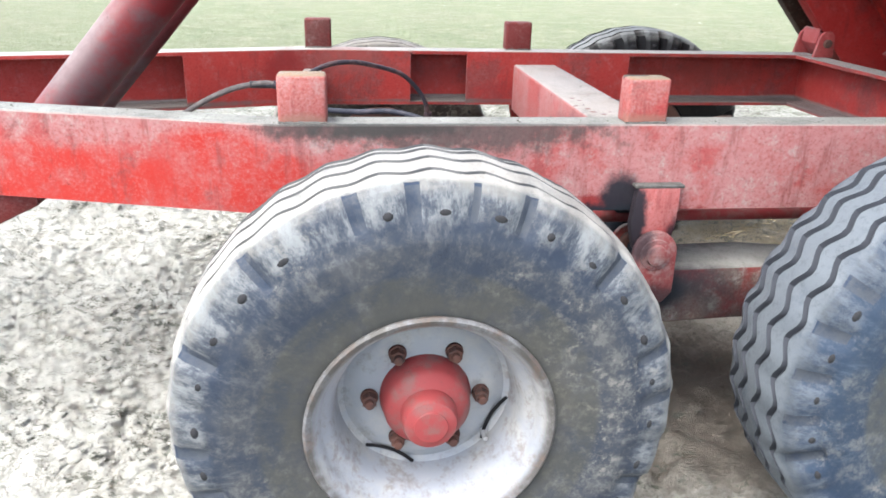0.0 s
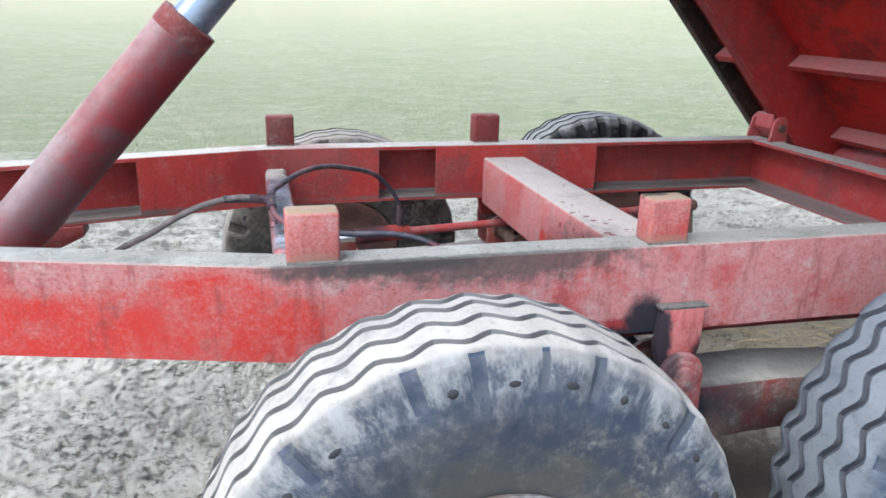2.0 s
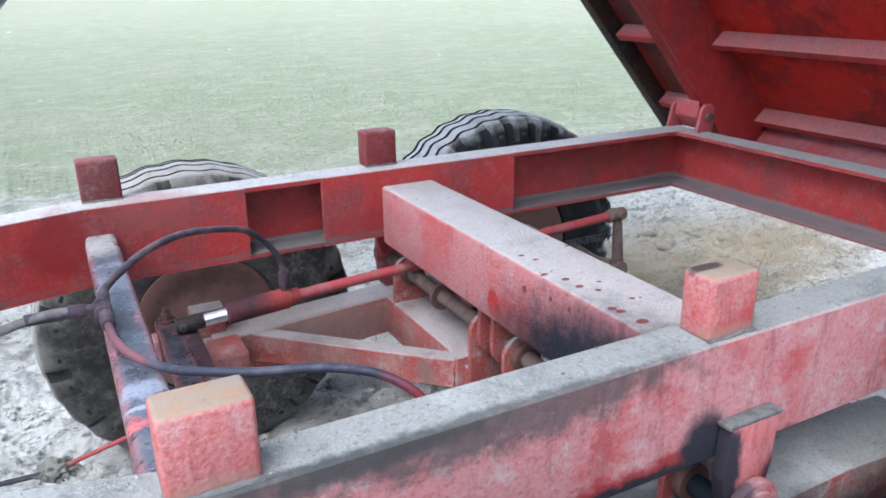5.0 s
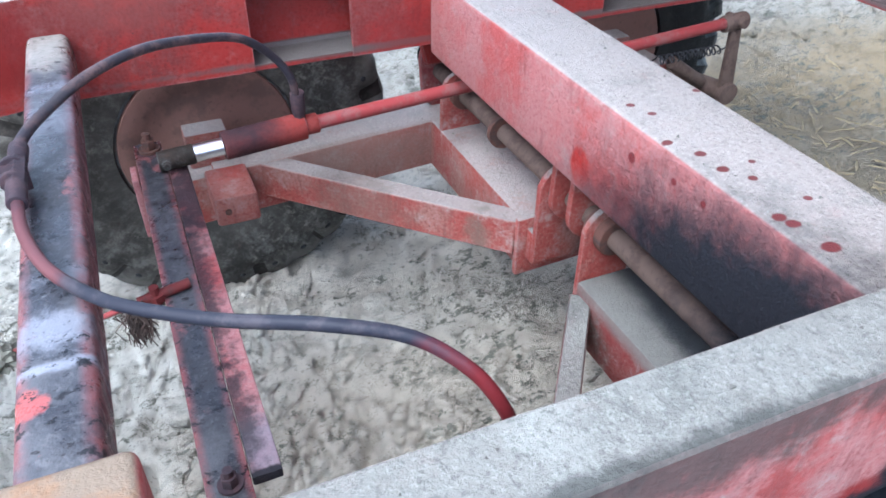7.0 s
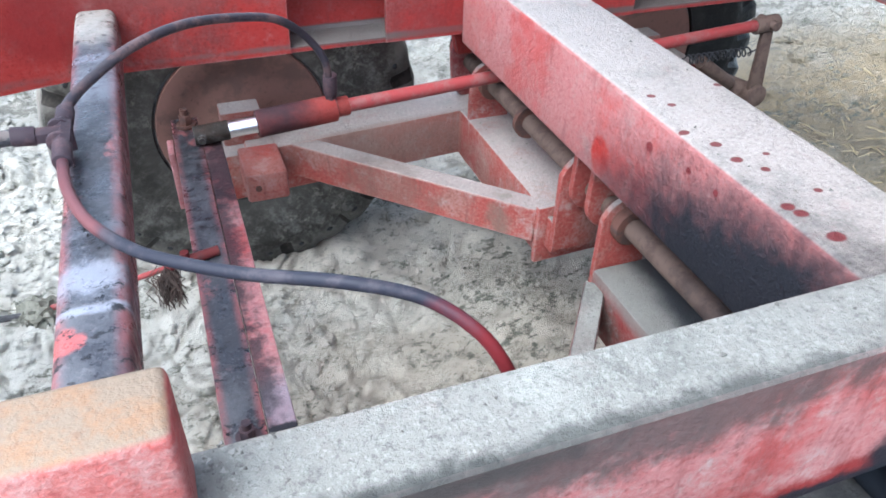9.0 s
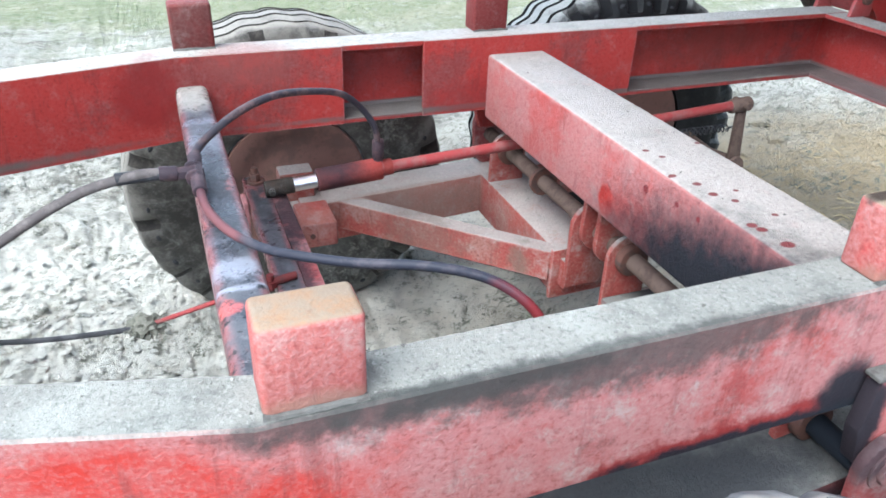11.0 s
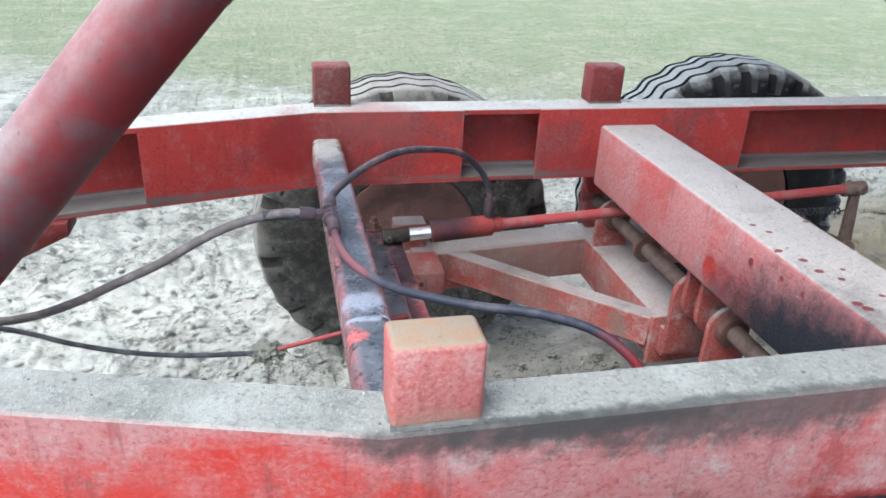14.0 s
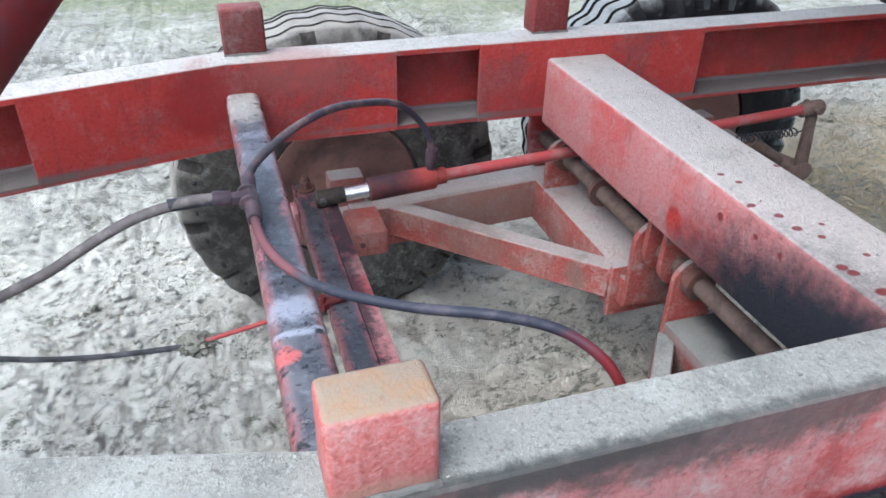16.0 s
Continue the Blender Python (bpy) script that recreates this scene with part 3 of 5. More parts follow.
def make_ground():
    """Pale dried mud broken into crumbs, and the green field beyond it."""
    m = Mat("dry mud and grass", 0.95)
    m.bsdf.inputs["Specular IOR Level"].default_value = 0.1
    m.base((0.545, 0.530, 0.480))
    m.over(m.ramp(m.noise(2.1, 9, 0.75), 0.44, 0.66), (0.51, 0.495, 0.445))
    m.over(m.math("MULTIPLY", m.ramp(m.noise(14.0, 9, 0.78, (0.6, 1.0, 1.0)), 0.50, 0.66), 0.6), (0.42, 0.40, 0.35))
    warp = nd(m.nt, "ShaderNodeVectorMath", {0: m.pos, 1: nd(m.nt, "ShaderNodeVectorMath", {0: nd(m.nt, "ShaderNodeTexNoise", {"Vector": m.pos, "Scale": 9.0, "Detail": 8.0, "Roughness": 0.7}).outputs["Color"], "Scale": 0.16}, operation="SCALE").outputs[0]}, operation="ADD").outputs[0]
    # darker brown earth between the wheels
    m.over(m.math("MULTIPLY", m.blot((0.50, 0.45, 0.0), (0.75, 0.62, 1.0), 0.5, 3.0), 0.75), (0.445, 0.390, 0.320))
    # paler warm patch beyond, painted to offset the blue shade there
    m.over(m.math("MULTIPLY", m.blot((0.70, 1.58, 0.0), (0.85, 0.48, 1.0), 0.6, 5.0), 0.8), (0.590, 0.535, 0.460))
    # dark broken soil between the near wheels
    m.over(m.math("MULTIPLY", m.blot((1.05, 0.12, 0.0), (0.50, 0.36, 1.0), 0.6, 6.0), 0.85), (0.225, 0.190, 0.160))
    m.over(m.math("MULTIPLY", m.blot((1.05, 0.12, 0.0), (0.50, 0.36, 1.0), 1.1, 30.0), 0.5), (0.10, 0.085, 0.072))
    # spilled chaff behind the axles
    m.over(m.math("MULTIPLY", m.blot((2.45, 1.95, 0.0), (1.05, 0.62, 1.0), 0.8, 5.0), 0.95), (0.235, 0.180, 0.113))
    m.over(m.math("MULTIPLY", m.blot((2.5, 1.9, 0.0), (0.9, 0.6, 1.0), 0.9, 40.0), 0.6), (0.31, 0.245, 0.155))
    xyz0 = nd(m.nt, "ShaderNodeSeparateXYZ", {0: m.pos})
    churned = m.math("MULTIPLY", m.ramp(xyz0.outputs[1], 1.7, 2.6), m.ramp(m.noise(1.6, 8, 0.75, (0.5, 1.2, 1.0)), 0.32, 0.54, 0.15, 1.0))
    m.over(m.math("MULTIPLY", churned, 0.9), (0.325, 0.318, 0.290))
    m.over(m.math("MULTIPLY", churned, m.ramp(m.noise(6.0, 10, 0.82, (0.6, 1.4, 1.0)), 0.49, 0.57, 0.0, 0.85)), (0.13, 0.125, 0.108))
    m.over(m.math("MULTIPLY", churned, m.ramp(m.noise(7.0, 9, 0.8, (0.6, 1.3, 1.0)), 0.56, 0.66, 0.0, 0.7)), (0.47, 0.465, 0.435))
    m.over(m.math("MULTIPLY", m.blot((1.95, 1.35, 0.0), (0.55, 0.55, 1.0), 0.8, 7.0), 0.8), (0.30, 0.235, 0.15))
    # broken flakes and crumbs in scattered patches, their gaps' shadow put into the colour
    broken = m.ramp(m.noise(3.0, 9, 0.76, (0.7, 1.2, 1.0)), 0.44, 0.58)
    for scale, amount in ((13.0, 0.35), (34.0, 0.2)):
        flake = nd(m.nt, "ShaderNodeTexVoronoi", {"Vector": warp, "Scale": scale})
        shade = nd(m.nt, "ShaderNodeSeparateColor", {0: flake.outputs["Color"]}).outputs[0]
        m.over(m.math("MULTIPLY", m.math("MULTIPLY", m.ramp(shade, 0.55, 1.0), amount), m.ramp(broken, 0.0, 1.0, 0.3, 1.0)), (0.36, 0.335, 0.29))
        edge = nd(m.nt, "ShaderNodeTexVoronoi", {"Vector": warp, "Scale": scale}, feature="DISTANCE_TO_EDGE").outputs["Distance"]
        m.over(m.math("MULTIPLY", m.math("MULTIPLY", m.ramp(edge, 0.045, 0.01), m.ramp(m.noise(7.0, 6, 0.7), 0.48, 0.60, 0.0, 0.9)), m.ramp(broken, 0.0, 1.0, 0.2, 1.0)), (0.13, 0.117, 0.095))
    crumbs = m.noise(26.0, 10, 0.8, (0.7, 1.2, 1.0))
    m.over(m.math("MULTIPLY", m.ramp(crumbs, 0.532, 0.566), m.ramp(broken, 0.0, 1.0, 0.35, 1.0)), (0.15, 0.15, 0.125))
    m.over(m.math("MULTIPLY", m.ramp(m.noise(80.0, 6, 0.75, (0.6, 1.2, 1.0)), 0.60, 0.635), 0.75), (0.19, 0.17, 0.14))
    # grass begins along an uneven line
    xyz = nd(m.nt, "ShaderNodeSeparateXYZ", {0: m.pos})
    line = m.math("ADD", xyz.outputs[1], m.math("MULTIPLY", m.math("MINIMUM", xyz.outputs[0], 0.6), 0.42))
    line = m.math("ADD", line, m.math("MULTIPLY", m.math("SUBTRACT", m.noise(0.9, 6, 0.7), 0.5), 3.2))
    g = m.math("MULTIPLY", m.ramp(line, 3.8, 5.3), m.ramp(m.math("ADD", m.noise(9.0, 7, 0.8), m.math("MULTIPLY", line, 0.06)), 0.62, 0.80))
    keep = m.col
    m.base((0.172, 0.194, 0.122))
    m.over(m.ramp(m.noise(0.22, 7, 0.7), 0.40, 0.62), (0.198, 0.204, 0.140))
    m.over(m.math("MULTIPLY", m.ramp(m.noise(2.2, 9, 0.8, (0.8, 1.2, 1.0)), 0.45, 0.62), 0.8), (0.262, 0.254, 0.185))
    m.over(m.math("MULTIPLY", m.ramp(m.noise(14.0, 8, 0.8), 0.50, 0.60), 0.8), (0.108, 0.135, 0.070))
    m.over(m.math("MULTIPLY", m.ramp(m.noise(40.0, 6, 0.75, (0.8, 1.2, 1.0)), 0.54, 0.62), 0.55), (0.300, 0.285, 0.215))
    m.over(m.math("MULTIPLY", m.ramp(m.noise(0.9, 9, 0.82, (0.7, 1.0, 1.0), 0.5), 0.58, 0.70), 0.6), (0.27, 0.245, 0.18))
    m.over(m.ramp(m.noise(3.1, 3, 0.5), 0.765, 0.78), (0.6, 0.6, 0.58))
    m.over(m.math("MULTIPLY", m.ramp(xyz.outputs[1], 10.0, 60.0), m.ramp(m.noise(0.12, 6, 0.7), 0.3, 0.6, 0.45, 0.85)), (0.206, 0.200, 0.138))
    grass = m.col
    m.col = nd(m.nt, "ShaderNodeMix", {0: g, 6: keep, 7: grass}, data_type="RGBA").outputs[2]
    m.bump(crumbs, 1.0, 0.06)
    m.bump(m.noise(70.0, 9, 0.82), 1.0, 0.016)
    m.bump(m.noise(190.0, 5, 0.75), 0.8, 0.004)
    return m.done()


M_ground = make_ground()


def make_grass():
    m = Mat("short grass", 0.8)
    rnd = nd(m.nt, "ShaderNodeNewGeometry").outputs["Random Per Island"]
    m.base((0.148, 0.182, 0.104))
    m.over(rnd, (0.198, 0.218, 0.128))
    m.over(m.ramp(rnd, 0.86, 0.9), (0.215, 0.205, 0.135))
    return m.done()


M_grass = make_grass()


# ---- building kit ----
def bm_box(lo, hi, bevel=0.0, seg=2, bm=None):
    own = bmesh.new()
    bmesh.ops.create_cube(own, size=1.0)
    for v in own.verts:
        v.co = Vector([lo[i] + (v.co[i] + 0.5) * (hi[i] - lo[i]) for i in range(3)])
    if bevel:
        bmesh.ops.bevel(own, geom=own.edges[:], offset=bevel, segments=seg, affect="EDGES", profile=0.5)
    return own


def bm_join(*many):
    out = bmesh.new()
    for b in many:
        me = bpy.data.meshes.new("tmp")
        b.to_mesh(me)
        out.from_mesh(me)
        bpy.data.meshes.remove(me)
        b.free()
    return out


def bm_prism(pts, axis, lo, hi, bevel=0.0):
    """A flat outline in the two other axes, drawn out along one axis."""
    bm = bmesh.new()

    def at(p, w):
        c = list(p)
        c.insert(axis, w)
        return Vector(c)

    a = [bm.verts.new(at(p, lo)) for p in pts]
    b = [bm.verts.new(at(p, hi)) for p in pts]
    bm.faces.new(a), bm.faces.new(b[::-1])
    for i in range(len(pts)):
        j = (i + 1) % len(pts)
        bm.faces.new((a[j], a[i], b[i], b[j]))
    bmesh.ops.recalc_face_normals(bm, faces=bm.faces[:])
    if bevel:
        bmesh.ops.bevel(bm, geom=bm.edges[:], offset=bevel, segments=2, affect="EDGES", profile=0.5)
    return bm


def bm_rod(a, b, r, n=20, r2=None, bevel=0.0):
    a, b = Vector(a), Vector(b)
    bm = bmesh.new()
    bmesh.ops.create_cone(bm, cap_ends=True, segments=n, radius1=r, radius2=r if r2 is None else r2, depth=(b - a).length)
    if bevel:
        ends = [e for e in bm.edges if abs(e.verts[0].co.z - e.verts[1].co.z) < 1e-6]
        bmesh.ops.bevel(bm, geom=ends, offset=bevel, segments=2, affect="EDGES", profile=0.5)
    m = Matrix.Translation((a + b) / 2) @ (b - a).to_track_quat("Z", "Y").to_matrix().to_4x4()
    bm.transform(m)
    return bm


def bm_turn(profile, n=48, axis="Y"):
    """Turns (radius, along) about the y axis."""
    bm = bmesh.new()
    rings = []
    for r, d in profile:
        if r < 1e-6:
            rings.append([bm.verts.new((0, d, 0))])
        else:
            rings.append([bm.verts.new((r * math.cos(2 * math.pi * k / n), d, r * math.sin(2 * math.pi * k / n))) for k in range(n)])
    for p, q in zip(rings, rings[1:]):
        for k in range(n):
            j = (k + 1) % n
            if len(p) == 1:
                bm.faces.new((p[0], q[j], q[k]))
            elif len(q) == 1:
                bm.faces.new((p[k], p[j], q[0]))
            else:
                bm.faces.new((p[k], p[j], q[j], q[k]))
    bmesh.ops.recalc_face_normals(bm, faces=bm.faces[:])
    return bm


def spline(pts, per=10):
    """Points of a Catmull-Rom curve through pts."""
    p = [Vector(q) for q in pts]
    p = [2 * p[0] - p[1]] + p + [2 * p[-1] - p[-2]]
    out = []
    for i in range(1, len(p) - 2):
        for k in range(per):
            t = k / per
            out.append(0.5 * (2 * p[i] + (p[i + 1] - p[i - 1]) * t + (2 * p[i - 1] - 5 * p[i] + 4 * p[i + 1] - p[i + 2]) * t * t
                              + (3 * p[i] - p[i - 1] - 3 * p[i + 1] + p[i + 2]) * t ** 3))
    out.append(p[-2])
    return out


def bm_tube(pts, r, n=12):
    bm = bmesh.new()
    side = Vector((0, 0, 1))
    rings = []
    for i, p in enumerate(pts):
        d = (pts[min(i + 1, len(pts) - 1)] - pts[max(i - 1, 0)]).normalized()
        u = side - side.dot(d) * d
        if u.length < 0.1:
            u = Vector((1, 0, 0)) - d.x * d
        u.normalize()
        side = u
        w = d.cross(u)
        rings.append([bm.verts.new(p + r * (math.cos(2 * math.pi * k / n) * u + math.sin(2 * math.pi * k / n) * w)) for k in range(n)])
    for p, q in zip(rings, rings[1:]):
        for k in range(n):
            bm.faces.new((p[k], p[(k + 1) % n], q[(k + 1) % n], q[k]))
    bm.faces.new(rings[0][::-1]), bm.faces.new(rings[-1])
    bmesh.ops.recalc_face_normals(bm, faces=bm.faces[:])
    return bm


def mesh_of(name, bm, *mats, smooth=True):
    me = bpy.data.meshes.new(name)
    bm.to_mesh(me)
    bm.free()
    for m in mats:
        me.materials.append(m)
    if smooth:
        me.polygons.foreach_set("use_smooth", [True] * len(me.polygons))
        me.set_sharp_from_angle(angle=radians(38))
    return me


def part(name, bm, material, parent, label="", smooth=True):
    """One mesh object under a thing or under a part, with its mesh given in the world's metres."""
    me = bm if isinstance(bm, bpy.types.Mesh) else mesh_of(name, bm, material, smooth=smooth)
    ob = new(name, me)
    if parent:
        ob.parent = parent
        ob.matrix_parent_inverse = parent.matrix_world.inverted() if parent.parent is None else Matrix.Identity(4)
    if label:
        ob["label"] = label
    return ob


def thing(name, where, label, category, group=""):
    ob = new(name)
    ob.location = where
    ob.empty_display_size = 0.2
    bpy.context.view_layer.update()
    return tagged(ob, label, category, group)


# ---- ground ----
WHEELBASE_RISE = 0.055


def lie(x, y):
    """The ground's broad height: a small rise under the rear axle, the field climbing far off."""
    s = min(max((x - 0.35) / 0.7, 0.0), 1.0)
    z = WHEELBASE_RISE * s * s * (3 - 2 * s)
    d = math.hypot(x, y)
    if y > 14:
        k = 0.0215 + 0.095 * min(max(x / max(y, 1.0) - 0.16, 0.0), 0.7)
        z += (y - 14) * k * min((y - 14) / 20, 1.0)
        if d > 150:
            z -= (d - 150) * 0.03
    return z


def rugged(x, y):
    p = Vector((x, y, 0.0))
    near = 1.0 if y < 4.0 else max(0.25, 1.0 - (y - 4.0) * 0.35)
    h = 0.036 * noise.fractal(p * 2.2, 0.9, 2.1, 5) + 0.040 * abs(noise.fractal(p * 9.0 + Vector((7, 3, 1)), 0.7, 2.2, 5))
    flake = noise.voronoi(p * 11.0)[0]
    h += 0.045 * min(flake[1] - flake[0], 0.3)
    h += 0.030 * abs(noise.fractal(p * 24.0 + Vector((2, 9, 4)), 0.6, 2.1, 3)) * max(0.0, min(1.0, 0.5 + 1.6 * noise.noise(p * 3.1)))
    # a wheel rut beside the far wheels
    h -= 0.03 * math.exp(-((y - 1.9) / 0.22) ** 2) * (0.6 + 0.4 * noise.noise(p * 3))
    return near * h * 0.8


def axis_lines(lo, hi, step, far_lo, far_hi):
    mid = list(np.arange(lo, hi + step / 2, step))
    out, s = [], step
    v = hi
    while v < far_hi:
        s *= 1.13
        v += s
        out.append(v)
    low, s, v = [], step, lo
    while v > far_lo:
        s *= 1.13
        v -= s
        low.append(v)
    return low[::-1] + mid + out


def build_ground():
    xs = axis_lines(-1.8, 3.4, 0.0145, -900, 900)
    ys = axis_lines(-0.4, 3.6, 0.0145, -300, 1500)
    verts = []
    for y in ys:
        for x in xs:
            fine = -4 < x < 8 and -4 < y < 12
            verts.append((x, y, lie(x, y) + (rugged(x, y) if fine else 0.0)))
    nx = len(xs)
    faces = [(j * nx + i, j * nx + i + 1, (j + 1) * nx + i + 1, (j + 1) * nx + i) for j in range(len(ys) - 1) for i in range(nx - 1)]
    me = bpy.data.meshes.new("ground")
    me.from_pydata(verts, [], faces)
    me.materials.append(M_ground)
    me.polygons.foreach_set("use_smooth", [True] * len(me.polygons))
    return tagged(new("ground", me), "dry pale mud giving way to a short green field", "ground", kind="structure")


build_ground()

# ---- the trailer ----
TOP, LOW = 0.876, 0.687          # heights of the side beams
FAR_IN, FAR_OUT = 1.165, 1.252   # the far beam's inner and outer faces
NEAR_OUT, NEAR_IN = -0.018, 0.062
KINK, REAR, NOSE, TAPER = -0.105, 1.787, -2.1, 0.262
MID = 0.62

trailer = thing("tipping_trailer", (0.7, MID, 0.0), "worn red farm tipping trailer with its body raised", "trailer")


def bm_channel(outer, into, web=0.009, flange=0.012):
    """A channel beam along the plan line outer, its flanges pointing along into (a sign of y)."""
    w = 0.076 if into > 0 else 0.087
    sec = [(0, LOW), (w - 0.0012, LOW), (w, LOW + 0.0012), (w, LOW + flange), (web + 0.006, LOW + flange + 0.004), (web, LOW + flange + 0.01),
           (web, TOP - flange - 0.01), (web + 0.006, TOP - flange - 0.004), (w, TOP - flange), (w, TOP - 0.0012), (w - 0.0012, TOP), (0.003, TOP), (0, TOP - 0.003)]
    bm = bmesh.new()
    rings = []
    for i, (x, y) in enumerate(outer):
        ds = []
        for a, b in ((i - 1, i), (i, i + 1)):
            if 0 <= a and b < len(outer):
                d = Vector((outer[b][0] - outer[a][0], outer[b][1] - outer[a][1])).normalized()
                ds.append(Vector((-d.y, d.x)) * into)
        nrm = sum(ds, Vector((0, 0))).normalized()
        nrm /= nrm.dot(ds[0])
        rings.append([bm.verts.new((x + nrm.x * u, y + nrm.y * u, z)) for u, z in sec])
    for p, q in zip(rings, rings[1:]):
        for k in range(len(sec)):
            j = (k + 1) % len(sec)
            bm.faces.new((p[k], p[j], q[j], q[k]))
    bm.faces.new(rings[0]), bm.faces.new(rings[-1][::-1])
    bmesh.ops.recalc_face_normals(bm, faces=bm.faces[:])
    return bm


def taper(x):
    return max(KINK - x, 0.0) * TAPER


def side_beams():
    run = [NOSE, KINK, REAR]
    near = part("side_beam", bm_channel([(x, NEAR_OUT + taper(x)) for x in run], 1), M_near, trailer, "worn red steel channel with oil stains and dust on top")
    far = part("side_beam", bm_channel([(x, FAR_OUT - taper(x)) for x in run], -1), M_far, trailer, "red steel channel with dust on its top flange")
    # boxing plates between the flanges
    for beam, sign, tip, mat in ((near, 1, NEAR_IN - 0.0075, M_near), (far, -1, FAR_IN, M_far)):
        for x0, x1 in ((-0.49, 0.263), (0.463, 1.060)):
            xs = [x0] + ([KINK] if x0 < KINK < x1 else []) + [x1]
            b = bmesh.new()
            rows = []
            for x in xs:
                y = tip + sign * taper(x)
                rows.append([b.verts.new((x, y + sign * dy, z)) for dy, z in ((0.004, LOW + 0.001), (0.004, TOP - 0.0010), (-0.006, TOP - 0.0010), (-0.006, LOW + 0.001))])
            for p, q in zip(rows, rows[1:]):
                for k in range(4):
                    b.faces.new((p[k], p[(k + 1) % 4], q[(k + 1) % 4], q[k]))
            b.faces.new(rows[0]), b.faces.new(rows[-1][::-1])
            bmesh.ops.recalc_face_normals(b, faces=b.faces[:])
            part("boxing_plate", b, mat, beam)


side_beams()


def stub(x0, x1, y0, y1, z1, old):
    bm = bm_box((x0, y0, TOP - 0.002), (x1, y1, z1), 0.007, 3)
    s = part("stub_post", bm, M_farstub if old else M_stub, trailer, "dull dark red steel stub on the far beam" if old else "square red steel stub with a rusty top, welded on the side beam")
    random.seed(int(1000 * (x0 + y0)))
    path = [(x0 + (x1 - x0) * k / 9, y0 - 0.0005 + random.uniform(-0.0012, 0.0012), TOP + random.uniform(-0.0012, 0.0012)) for k in range(10)]
    part("weld_bead", bm_tube(spline(path, 5), 0.0042, 8), M_weld, s)


stub(-0.096, 0.001, NEAR_OUT + 0.010, 0.050, 0.972, 0)
stub(0.624, 0.714, NEAR_OUT + 0.010, 0.050, 0.970, 0)
stub(-0.103, -0.012, 1.214, 1.274, 0.974, 1)
stub(0.611, 0.704, 1.212, 1.272, 0.972, 1)


def cross_members():
    part("cross_beam", bm_box((0.632, NEAR_IN - 0.05, 0.667), (0.787, FAR_IN - 0.001, 0.832), 0.009, 3), M_cross, trailer, "chalky red box beam with oil-blackened end and dusty top")
    part("cross_tube", bm_box((-0.113, NEAR_IN - 0.04, 0.743), (-0.045, FAR_IN - 0.001, 0.813), 0.014, 4), M_oily, trailer, "oily grey steel tube with worn red paint")
    # rear channel, open to the front
    x = REAR
    sec = [(x - 0.085, LOW), (x, LOW), (x, TOP - 0.002), (x - 0.085, TOP - 0.002), (x - 0.085, TOP - 0.013), (x - 0.012, TOP - 0.016), (x - 0.012, LOW + 0.015), (x - 0.085, LOW + 0.012)]
    bm = bmesh.new()
    a = [bm.verts.new((p[0], NEAR_OUT + 0.01, p[1])) for p in sec]
    b = [bm.verts.new((p[0], FAR_OUT - 0.01, p[1])) for p in sec]
    for k in range(8):
        bm.faces.new((a[k], a[(k + 1) % 8], b[(k + 1) % 8], b[k]))
    bm.faces.new(a), bm.faces.new(b[::-1])
    bmesh.ops.recalc_face_normals(bm, faces=bm.faces[:])
    bm.transform(Matrix.Translation((0.003, 0, 0)))
    part("rear_channel", bm, M_far, trailer, "red rear channel with dusty lower flange")
    # the ram's cradle under the beams
    for y0, y1 in ((0.16, 0.24), (1.0, 1.08)):
        part("ram_bearing", bm_prism([(-0.96, LOW - 0.001), (-0.645, LOW - 0.001), (-0.645, 0.655), (-0.76, 0.60), (-0.90, 0.60)], 1, y0, y1, 0.004), M_farstub, trailer, "dark red bearing plate under the beam")
    part("ram_trunnion", bm_rod((-0.845, 0.15, 0.632), (-0.845, 1.09, 0.632), 0.024, 20), M_rust, trailer)


cross_members()

# ---- wheels ----
TYRE_R, TYRE_W = 0.449, 0.275
STEPS = 224


